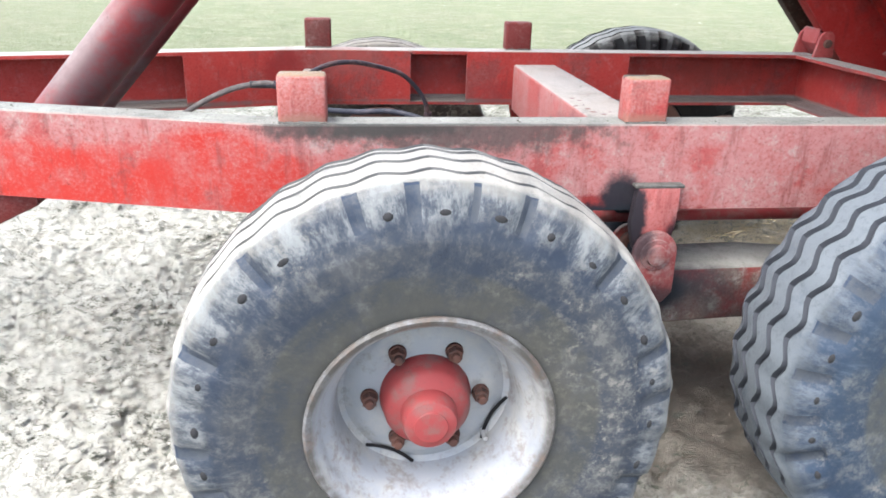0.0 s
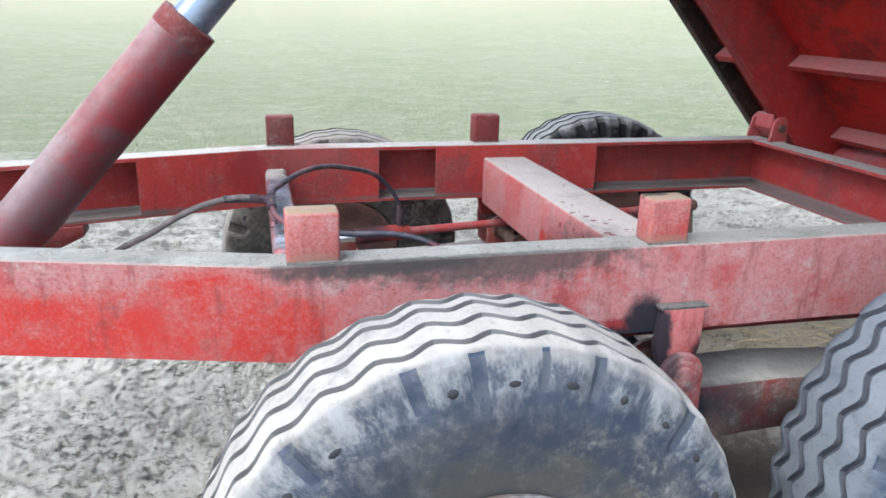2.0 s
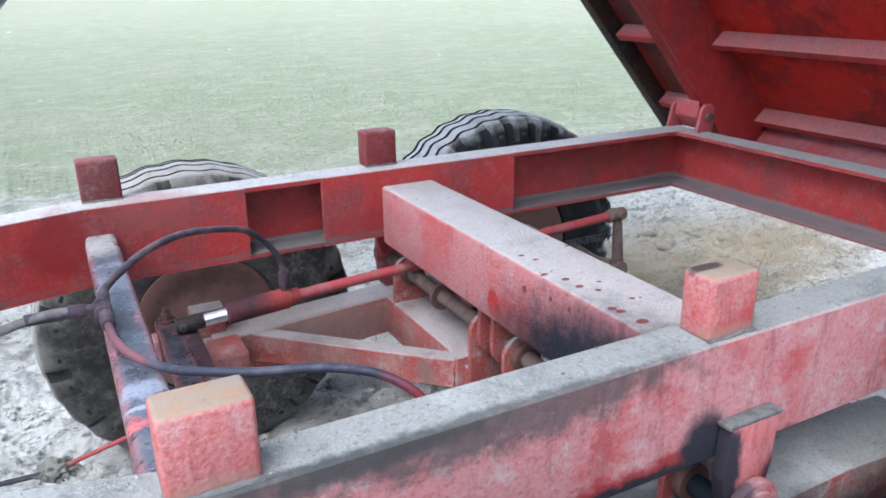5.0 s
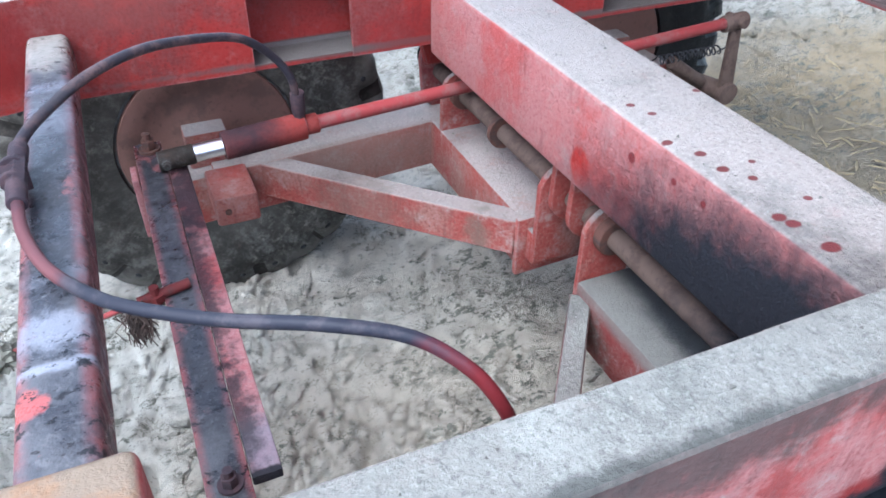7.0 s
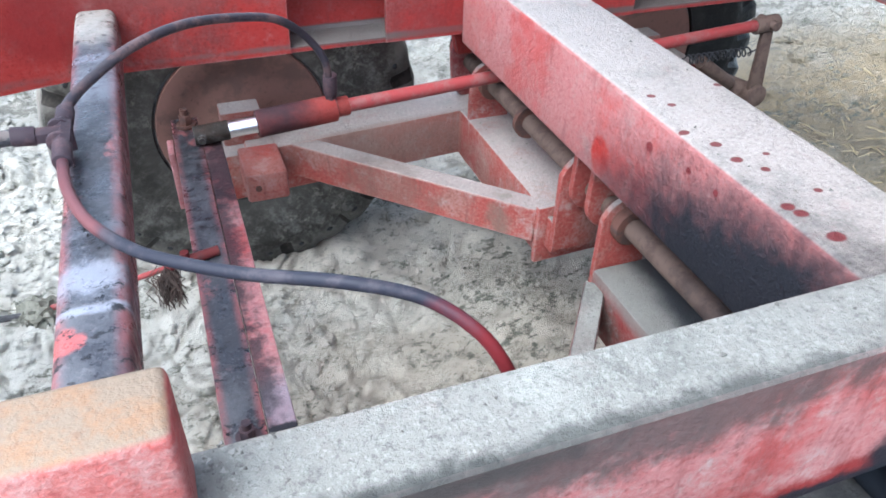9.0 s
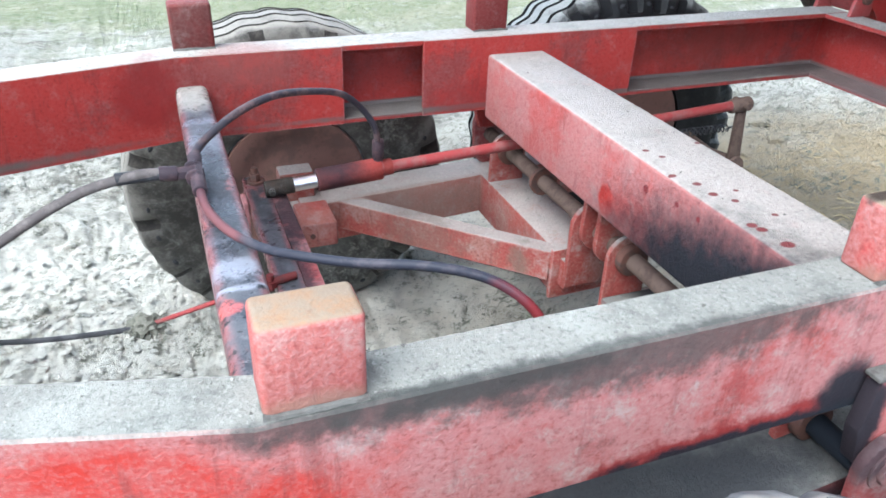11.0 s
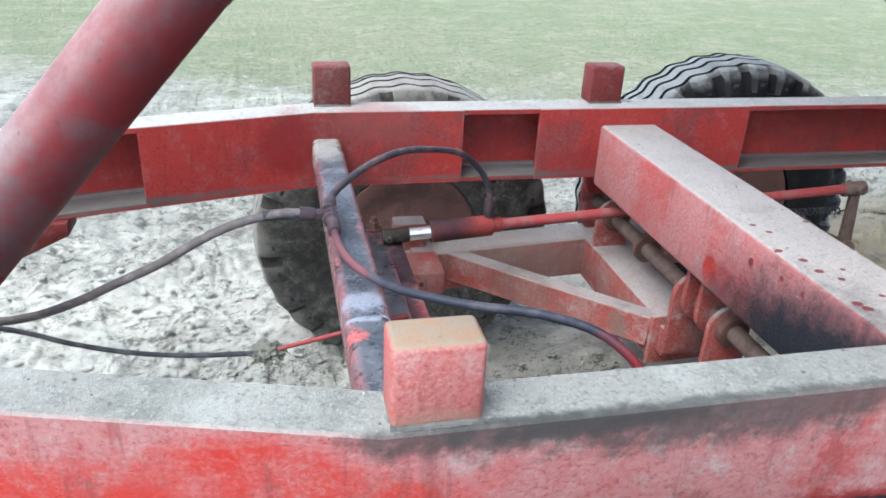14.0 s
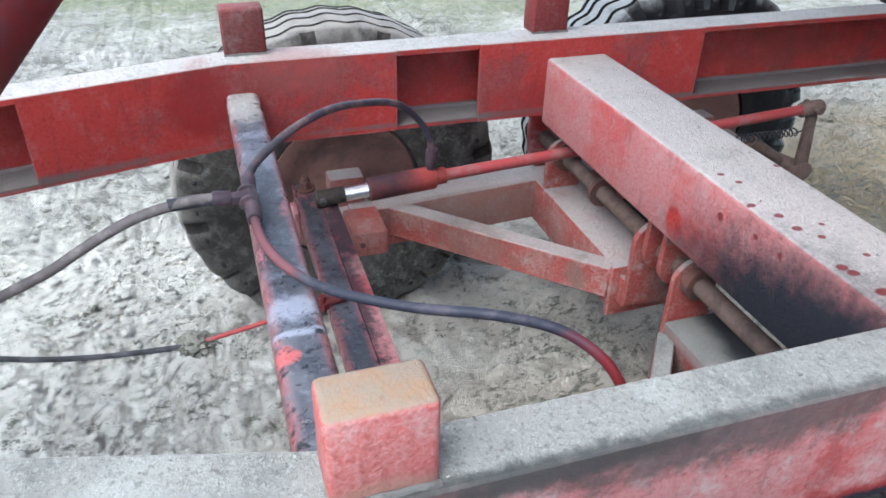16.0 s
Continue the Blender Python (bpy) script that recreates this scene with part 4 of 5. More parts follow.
def build_tyre_mesh(rubber, groove, gap, worn=(0.0, 1.0, 1.0, 0.45, 0.0, 0.0, 0.0, 0.0), deep=1.0):
    zig_n, lug_n = 32, 28
    h = TYRE_W / 2
    # lateral, radius, zigzag weight, lug weight, is groove floor
    prof = [(-0.095, 0.206, 0, 0, 0), (-h + 0.014, 0.210, 0, 0, 0), (-h + 0.008, 0.262, 0, 0, 0), (-h, 0.318, 0, 0, 0), (-h + 0.0008, 0.341, 0, 0, 0), (-h + 0.0008, 0.346, 0, 0, 0), (-h + 0.0024, 0.352, 0, 0, 0), (-h + 0.004, 0.358, 0, 0.0, 0), (-h + 0.0062, 0.368, 0, 0.10, 0), (-h + 0.0092, 0.380, 0, 0.70, 0), (-h + 0.014, 0.406, 0, 1.0, 0), (-h + 0.022, 0.427, 0.1, 0.9, 0), (-h + 0.036, 0.4355, 0.3, 0.3 if deep < 1.4 else 0.8, 0)]
    grooves = (-0.074, -0.026, 0.026, 0.074)
    crown = lambda u: TYRE_R - 1.3 * u * u
    for g in grooves:
        w = 0.0072
        prof += [(g - w - 0.001, crown(g), 1, 0, 0), (g - w + 0.0015, crown(g) - 0.012, 1, 0, 1), (g + w - 0.0015, crown(g) - 0.012, 1, 0, 1), (g + w + 0.001, crown(g), 1, 0, 0)]
    prof += [(-a, b, c, d, e) for a, b, c, d, e in prof[12::-1]]
    bm = bmesh.new()
    rings, notches = [], []
    for k in range(STEPS):
        th = 2 * math.pi * k / STEPS
        ph = (k * zig_n / STEPS) % 1.0
        zig = (0.75 * math.cos(2 * math.pi * ph) + 0.25 * (4 * abs(ph - 0.5) - 1.0)) * 0.0110
        notch = deep * worn[k % 8] * (0.62 + 0.38 * math.sin((k // 8) * 2.7))
        notches.append(notch)
        ring = []
        for a, r, wz, wl, _ in prof:
            rr = r - notch * wl * 0.014
            aa = a - math.copysign(notch * wl * 0.011, a)
            ring.append(bm.verts.new((rr * math.cos(th), aa + zig * wz, rr * math.sin(th))))
        rings.append(ring)
    n = len(prof)
    for k in range(STEPS):
        p, q = rings[k], rings[(k + 1) % STEPS]
        for i in range(n - 1):
            f = bm.faces.new((p[i], p[i + 1], q[i + 1], q[i]))
            if prof[i][4] or prof[i + 1][4]:
                f.material_index = 1
            elif min(prof[i][3], prof[i + 1][3]) > 0.25 and min(notches[k], notches[(k + 1) % STEPS]) > 0.35:
                f.material_index = 2
    # drain pockets below the shoulder lugs, on both sides: bumps with shade-dark colour
    for s in (-1, 1):
        for j in range(lug_n):
            if (j * 7 + 3) % 11 == 4:
                continue
            th = 2 * math.pi * (j + 0.84) / lug_n
            m = Matrix.Rotation(-th, 4, "Y")
            c = bmesh.ops.create_uvsphere(bm, u_segments=8, v_segments=5, radius=1.0)["verts"]
            faces = {f for v in c for f in v.link_faces}
            for v in c:
                v.co = m @ Vector((0.390 + v.co.x * (0.0060 + 0.0012 * ((j * 5) % 3)), s * (h - 0.0128) + v.co.y * 0.0042, v.co.z * (0.0078 + 0.0014 * ((j * 3) % 4))))
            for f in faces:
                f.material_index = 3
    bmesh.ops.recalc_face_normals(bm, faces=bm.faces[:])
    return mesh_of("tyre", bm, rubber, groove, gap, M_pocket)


def build_rim_mesh():
    """The wheel's steel rim and disc; its outer side looks along -y."""
    h = TYRE_W / 2
    o = -h + 0.006
    prof = [(0.214, 0.110), (0.196, 0.113), (0.188, 0.095), (0.165, 0.06), (0.165, 0.0), (0.172, -0.04), (0.188, -0.07), (0.194, -0.10), (0.197, o + 0.02), (0.211, o + 0.004), (0.2160, o + 0.003), (0.2165, o - 0.003), (0.212, o - 0.008), (0.205, o - 0.006),
            (0.196, o + 0.004), (0.190, o + 0.022), (0.187, o + 0.036), (0.176, o + 0.046), (0.168, o + 0.066), (0.164, o + 0.100), (0.160, o + 0.124), (0.150, o + 0.131), (0.138, o + 0.126), (0.124, o + 0.116), (0.07, o + 0.112), (0.0, o + 0.112)]
    return mesh_of("wheel", bm_turn(prof, 64), M_rim)


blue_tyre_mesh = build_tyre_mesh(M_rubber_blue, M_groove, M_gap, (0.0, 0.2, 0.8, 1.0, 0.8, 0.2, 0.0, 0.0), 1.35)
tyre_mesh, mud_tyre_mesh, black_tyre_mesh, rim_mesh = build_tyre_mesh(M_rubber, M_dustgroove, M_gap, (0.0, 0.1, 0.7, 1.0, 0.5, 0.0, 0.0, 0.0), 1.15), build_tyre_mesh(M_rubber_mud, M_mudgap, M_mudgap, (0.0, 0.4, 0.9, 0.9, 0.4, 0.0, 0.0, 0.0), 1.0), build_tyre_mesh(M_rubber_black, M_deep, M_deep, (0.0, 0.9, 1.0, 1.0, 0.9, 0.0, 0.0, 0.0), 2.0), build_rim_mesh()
FACE = -TYRE_W / 2 + 0.118       # the disc's outer face, in the wheel's own metres


def shape_hub():
    prof = [(0.084, FACE + 0.004), (0.084, FACE - 0.004), (0.081, FACE - 0.012), (0.078, FACE - 0.040), (0.071, FACE - 0.052), (0.057, FACE - 0.058),
            (0.050, FACE - 0.062), (0.049, FACE - 0.088), (0.045, FACE - 0.098), (0.030, FACE - 0.103), (0.029, FACE - 0.106), (0.0, FACE - 0.108)]
    return mesh_of("hub_cap", bm_turn(prof, 36), M_hubcap)


def shape_nut():
    bm = bm_join(bm_rod((0, FACE + 0.002, 0), (0, FACE - 0.006, 0), 0.019, 16), bm_rod((0, FACE - 0.004, 0), (0, FACE - 0.024, 0), 0.0165, 6, bevel=0.002), bm_rod((0, FACE - 0.02, 0), (0, FACE - 0.036, 0), 0.010, 12, bevel=0.002))
    return mesh_of("wheel_nut", bm, M_rust)


def shape_slot():
    # the slot's shade, laid on the uncut disc as a thin black strip
    arc = [Vector((0.050 * k / 8, -0.001, 0.010 * (k / 8) ** 2)) for k in range(-8, 9)]
    return mesh_of("disc_slot", bm_tube(arc, 0.0038, 8), M_deep)


hub_mesh, nut_mesh, slot_mesh = shape_hub(), shape_nut(), shape_slot()
valve_mesh = mesh_of("valve", bm_rod((0, 0, 0), (0, -0.03, 0), 0.007, 10, 0.005), M_rim)
drum_mesh = mesh_of("brake_drum", bm_turn([(0.0, 0.128), (0.06, 0.128), (0.07, 0.122), (0.150, 0.122), (0.158, 0.126), (0.200, 0.124), (0.203, 0.116), (0.160, 0.112), (0.155, 0.05), (0.0, 0.05)], 48), M_disc)


def wheel(x, y, z, far, spin, label):
    m = pose(x, y, z, 0, 0, 180 if far else 0) @ Matrix.Rotation(spin, 4, "Y")
    w = new("wheel", rim_mesh)
    w.parent = trailer
    w.matrix_parent_inverse = trailer.matrix_world.inverted()
    w.matrix_basis = m
    w["label"] = label

    def sub(name, me, mm=Matrix.Identity(4), lab=""):
        o = new(name, me)
        o.parent = w
        o.matrix_basis = mm
        if lab:
            o["label"] = lab

    sub("tyre", (mud_tyre_mesh if x < 0.7 else black_tyre_mesh) if far else tyre_mesh if x < 0.7 else blue_tyre_mesh, Matrix.Identity(4), "dusty black tyre with zigzag tread ribs")
    sub("hub_cap", hub_mesh, Matrix.Identity(4), "red domed hub")
    sub("brake_drum", drum_mesh, Matrix.Identity(4), "rusty brake drum")
    for k in range(6):
        a = math.pi * k / 3
        sub("wheel_nut", nut_mesh, pose(0.1025 * math.cos(a), 0.1 * FACE, 0.1025 * math.sin(a)) @ Matrix.Diagonal((0.86, 0.9, 0.86, 1.0)), "rusty wheel nut")
    for k in range(2):
        a = radians(-116 + 90 * k)
        sub("disc_slot", slot_mesh, Matrix.Rotation(-a, 4, "Y") @ pose(0.139, -TYRE_W / 2 + 0.1275, 0) @ Matrix.Rotation(radians(90), 4, "Y") @ Matrix.Diagonal((1.0, 0.4, 1.0, 1.0)))
    sub("valve", valve_mesh, pose(0.150 * math.cos(radians(-40)), -TYRE_W / 2 + 0.135, 0.150 * math.sin(radians(-40))))
    return w


AXLE_F, AXLE_R = 0.182, 1.205
WHEEL_NEAR, WHEEL_FAR = -0.322, 1.503
wheel(AXLE_F - 0.009, WHEEL_NEAR, 0.447, False, 0.0, "grey steel wheel with a red hub and dusty tyre")
wheel(1.266, WHEEL_NEAR, 0.470, False, 0.4, "grey steel wheel with a dusty tyre")
wheel(AXLE_F - 0.014, WHEEL_FAR, 0.434, True, 0.9, "grey steel wheel with a muddy tyre, beyond the far beam")
wheel(AXLE_R + 0.010, WHEEL_FAR, 0.490, True, 1.7, "grey steel wheel with a black tyre, beyond the far beam")

# ---- rocking bogie ----
PIVOT_X, PIVOT_Z = 0.706, 0.570
SLOPE = 0.055


def arm_top(x):
    return 0.483 + SLOPE * (x - 0.66)


def rocker(far):
    """One side's rocking beam with its side bracket, brace and lugs; the near one mirrors the far one."""
    def Y(y):
        return y if far else 2 * (MID if y > 1.0 else 0.665) - y

    def span(a, b):
        return (min(Y(a), Y(b)), max(Y(a), Y(b)))

    x0, x1 = 0.10, 1.32
    y0, y1 = span(1.205, 1.315)
    pts = [(x0, arm_top(x0) - 0.115), (x1, arm_top(x1) - 0.115), (x1, arm_top(x1)), (x0, arm_top(x0))]
    if not far:
        pts = [(x0, 0.37), (0.55, 0.40), (1.0, 0.415), (x1, 0.40), (x1, 0.520), (1.0, 0.545), (0.70, 0.541), (x0, 0.47)]
        y0, y1 = -0.022, 0.138
    arm = part("rocker_beam", bm_prism(pts, 1, y0, y1, 0.006), M_bogie if far else M_oilarm, trailer, "dusty red rocking axle beam" if far else "oily grey-red rocking axle beam")
    # the side bracket running inwards under the cross beam
    y0, y1 = span(0.765, 1.215)
    part("side_bracket", bm_prism([(0.652, 0.367), (0.782, 0.367), (0.782, 0.484), (0.652, 0.484)], 1, y0, y1, 0.006), M_bogie if far else M_oilarm, arm)
    y0, y1 = span(0.752, 0.766)
    part("end_plate", bm_prism([(0.640, 0.361), (0.80, 0.367), (0.80, 0.495), (0.640, 0.492)] if far else [(0.660, 0.361), (0.785, 0.361), (0.785, 0.480), (0.660, 0.480)], 1, y0, y1, 0.003), M_bogie, arm)
    # diagonal brace
    b = bmesh.new()
    a0, a1 = Vector((0.238, Y(1.254), 0)), Vector((0.656, Y(0.776), 0))
    d = (a1 - a0).normalized()
    w = Vector((-d.y, d.x, 0)) * (0.024 if far else 0.019)
    ends = []
    for p, zt, zb in ((a0, 0.457, 0.376), (a1, 0.484 if far else 0.462, 0.407 if far else 0.385)):
        ends.append([b.verts.new((q.x, q.y, z)) for q, z in ((p - w, zb), (p + w, zb), (p + w, zt), (p - w, zt))])
    for k in range(4):
        b.faces.new((ends[0][k], ends[0][(k + 1) % 4], ends[1][(k + 1) % 4], ends[1][k]))
    b.faces.new(ends[0]), b.faces.new(ends[1][::-1])
    bmesh.ops.recalc_face_normals(b, faces=b.faces[:])
    bmesh.ops.bevel(b, geom=b.edges[:], offset=0.003, segments=1, affect="EDGES")
    part("brace", b, M_bogie if far else M_oilarm, arm)
    # pivot lugs round the shaft: one on the bracket's end, one by the rocking beam
    lugs = ((0.712, 0.726), (1.150, 1.164)) if far else ((0.752, 0.764), (1.150, 1.164))
    for ya, yb in lugs:
        y0, y1 = span(ya, yb)
        low = 0.415 if far else 0.345
        lug = [(0.655, low), (0.750, low), (0.756, PIVOT_Z)] + [(PIVOT_X + 0.05 * math.cos(t), PIVOT_Z + 0.05 * math.sin(t)) for t in np.linspace(0.2, math.pi - 0.6, 9)] + [(0.656, PIVOT_Z + 0.012)]
        part("pivot_lug", bm_prism(lug, 1, y0, y1, 0.002), M_bogie, arm)
        part("pivot_bush", bm_rod((PIVOT_X, y0 - 0.020, PIVOT_Z), (PIVOT_X, y1 + 0.020, PIVOT_Z), 0.034, 24, bevel=0.003), M_rust, arm)
    if far:
        y0, y1 = span(0.724, 0.754)
        part("lug_foot", bm_box((0.66, y0, 0.40), (0.745, y1, 0.47), 0.003), M_bogie, arm)
    # axle stubs with their clamp blocks
    for ax in (AXLE_F, AXLE_R):
        zc = 0.43 if ax < 0.7 else 0.485
        y0, y1 = span(1.14, 1.37)
        part("axle", bm_box((ax - 0.032, y0, zc - 0.032), (ax + 0.032, y1, zc + 0.032), 0.005), M_bogie, arm)
        y0, y1 = span(1.085, 1.215)
        part("clamp_block", bm_box((ax - 0.052, y0, zc - 0.030), (ax + 0.036, y1, zc + 0.036), 0.006), M_clamp, arm)
        for dx, dz in ((-0.028, 0.004),):
            yb = Y(1.085)
            part("bolt_head", bm_rod((ax + dx, yb - 0.004 * (1 if far else -1), zc + dz), (ax + dx, yb + 0.004, zc + dz), 0.0065, 12), M_rust, arm)
        y0, y1 = span(1.25, 1.31)
        part("top_pad", bm_box((ax - 0.074, y0, arm_top(ax) - 0.004), (ax + 0.014, y1, arm_top(ax) + 0.076), 0.004), M_bogie, arm)


rocker(True)
rocker(False)
part("pivot_shaft", bm_rod((PIVOT_X, -0.05, PIVOT_Z), (PIVOT_X, 1.29, PIVOT_Z), 0.019, 20), M_dustrust, trailer, "dusty pivot shaft under the cross beam")
part("shaft_collar", bm_rod((PIVOT_X, 0.945, PIVOT_Z), (PIVOT_X, 0.957, PIVOT_Z), 0.036, 24), M_rust, trailer)


def hangers():
    """Plates that carry the pivot shaft from the cross beam and the side beams."""
    for y in (0.688, 0.630):
        pts = [(0.665, 0.672), (0.755, 0.672)] + [(PIVOT_X + 0.045 * math.cos(a), PIVOT_Z + 0.045 * math.sin(a)) for a in np.linspace(0.0, -math.pi, 9)]
        part("hanger_plate", bm_prism(pts, 1, y - 0.007, y + 0.007, 0.002), M_bogie, trailer)
    # outer bracket and link with the pin head, on both side beams
    for out, s, mat in ((NEAR_OUT, -1, M_bracket), (FAR_OUT, 1, M_far)):
        a, b = sorted((out + s * 0.001, out + s * 0.026))
        brk = part("pivot_bracket", bm_prism([(0.656, 0.744), (0.752, 0.744), (0.752, 0.66), (0.738, 0.60), (0.662, 0.60), (0.648, 0.66)], 1, a, b, 0.004), mat, trailer, "red bracket blackened with oil")
        part("ledge", bm_box((0.650, a, 0.743), (0.760, b, 0.750), 0.002), M_weld, brk, "dusty ledge")
        a, b = sorted((out + s * 0.026, out + s * 0.046))
        link = [(PIVOT_X + 0.050 * math.cos(t), 0.600 + 0.050 * math.sin(t)) for t in np.linspace(0, math.pi, 12)] + [(0.662, 0.505), (0.69, 0.478), (0.735, 0.478), (0.757, 0.505)]
        part("pivot_link", bm_prism(link, 1, a, b, 0.006), M_link, brk, "rounded red link plate")
        part("pin_collar", bm_rod((PIVOT_X, out + s * 0.044, 0.598), (PIVOT_X, out + s * 0.050, 0.598), 0.036, 28, bevel=0.002), M_link, trailer)
        part("pin_head", bm_rod((PIVOT_X, out + s * 0.044, 0.598), (PIVOT_X, out + s * 0.058, 0.598), 0.024, 24, bevel=0.004), M_link, trailer)


hangers()

# ---- brake gear ----
def brake_gear():
    bar = part("brake_bar", bm_prism([(0.008, 0.572), (0.059, 0.572), (0.059, 0.563), (0.016, 0.563), (0.016, 0.532), (0.008, 0.532)], 1, 0.290, 1.175, 0.0015), M_oilbar, trailer, "oily angle bar joining the brakes")
    part("packing_strip", bm_box((0.060, 0.318, 0.556), (0.095, 1.112, 0.571), 0.002), M_strip, bar, "pinkish red flat strip with oily end")
    part("brake_arm", bm_prism([(1.045, 0.565), (1.105, 0.565), (1.085, 0.440), (1.060, 0.430)], 0, -0.006, 0.006, 0.002), M_strip, bar, "red arm hanging beside the bar")
    for y, k, mat, label in ((0.318, 0.75, M_fitting, "grimy bolt"), (1.140, 1.0, M_rust, "rusty bolt")):
        bolt = bm_join(bm_rod((0, 0, 0), (0, 0, 0.011), 0.020, 16), bm_rod((0, 0, 0.008), (0, 0, 0.030), 0.013, 6, bevel=0.002), bm_rod((0, 0, 0.025), (0, 0, 0.042), 0.008, 10))
        bolt.transform(Matrix.Translation((0.036, y, 0.567)) @ Matrix.Scale(k, 4))
        part("bolt", bolt, mat, bar, label)
    part("pull_pin", bm_join(bm_rod((-0.028, 0.675, 0.578), (0.047, 0.690, 0.581), 0.008, 10), bm_rod((-0.003, 0.680, 0.563), (-0.003, 0.680, 0.596), 0.007, 8), bm_rod((-0.003, 0.680, 0.570), (-0.003, 0.680, 0.583), 0.013, 6)), M_maroon, bar, "dark red pull pin")
    # both sides' small brake cylinders
    for s in (1, -1):
        def Y(y):
            return y if s > 0 else 2 * MID - y
        A, B, C, D = [Vector((x, Y(y), z)) for x, y, z in ((0.046, 1.053, 0.592), (0.112, 1.054, 0.595), (0.165, 1.055, 0.598), (0.325, 1.066, 0.604))]
        K = Vector((1.450, Y(1.142), 0.632))
        cyl = part("brake_cylinder", bm_join(bm_rod(C, D, 0.027, 24, bevel=0.003), bm_rod(D, D + (D - C).normalized() * 0.028, 0.020, 20, bevel=0.003)), M_brakecyl, trailer, "oily red brake cylinder")
        part("chrome_rod", bm_rod(B, C, 0.0165, 24), M_chrome, cyl, "bright chrome rod")
        part("fork_end", bm_join(bm_rod(A, B, 0.0188, 12, bevel=0.002), bm_rod(A.lerp(B, 0.2) - Vector((0, 0.028, 0)), A.lerp(B, 0.2) + Vector((0, 0.028, 0)), 0.007, 10)), M_rail, cyl, "black fork end with its pin")
        part("hose_fitting", bm_join(bm_rod((0.316, Y(1.064), 0.623), (0.316, Y(1.061), 0.641), 0.012, 6), bm_rod((0.316, Y(1.061), 0.639), (0.316, Y(1.056), 0.681), 0.014, 16, bevel=0.002)), M_fitting, cyl)
        part("brake_rod", bm_rod(D, K, 0.014, 16), M_hub, trailer, "long red brake rod")
        lever = part("brake_lever", bm_prism([(1.438, 0.652), (1.466, 0.652), (1.494, 0.417), (1.448, 0.417)], 1, Y(1.142) - 0.007, Y(1.142) + 0.007, 0.003), M_dustrust, trailer, "rusty brake lever")
        part("lever_boss", bm_rod((1.470, Y(1.124), 0.437), (1.470, Y(1.169), 0.437), 0.030, 16, bevel=0.003), M_dustrust, lever)
        part("clevis_pin", bm_rod((1.452, Y(1.109), 0.634), (1.452, Y(1.174), 0.634), 0.012, 12), M_dustrust, lever)
        part("rod_clevis", bm_rod((1.410, Y(1.142), 0.628), (1.480, Y(1.142), 0.633), 0.021, 14, bevel=0.004), M_dustrust, lever)
        part("camshaft", bm_rod((1.470, Y(1.154), 0.437), (1.350, Y(1.364), 0.457), 0.024, 16), M_dustrust, trailer)
        part("cam_bracket", bm_rod((1.290, Y(1.164), 0.542), (1.420, Y(1.184), 0.457), 0.017, 14, bevel=0.002), M_dustrust, trailer)
        if s > 0:
            coil = [(1.24 + 0.19 * k / 120, Y(1.154) + 0.011 * math.cos(k * 0.62), 0.557 + 0.011 * math.sin(k * 0.62)) for k in range(121)]
            part("return_spring", bm_tube([Vector(p) for p in [(1.210, Y(1.154), 0.557)] + coil + [(1.450, Y(1.150), 0.562)]], 0.0022, 5), M_black, lever, "black coil spring")


brake_gear()


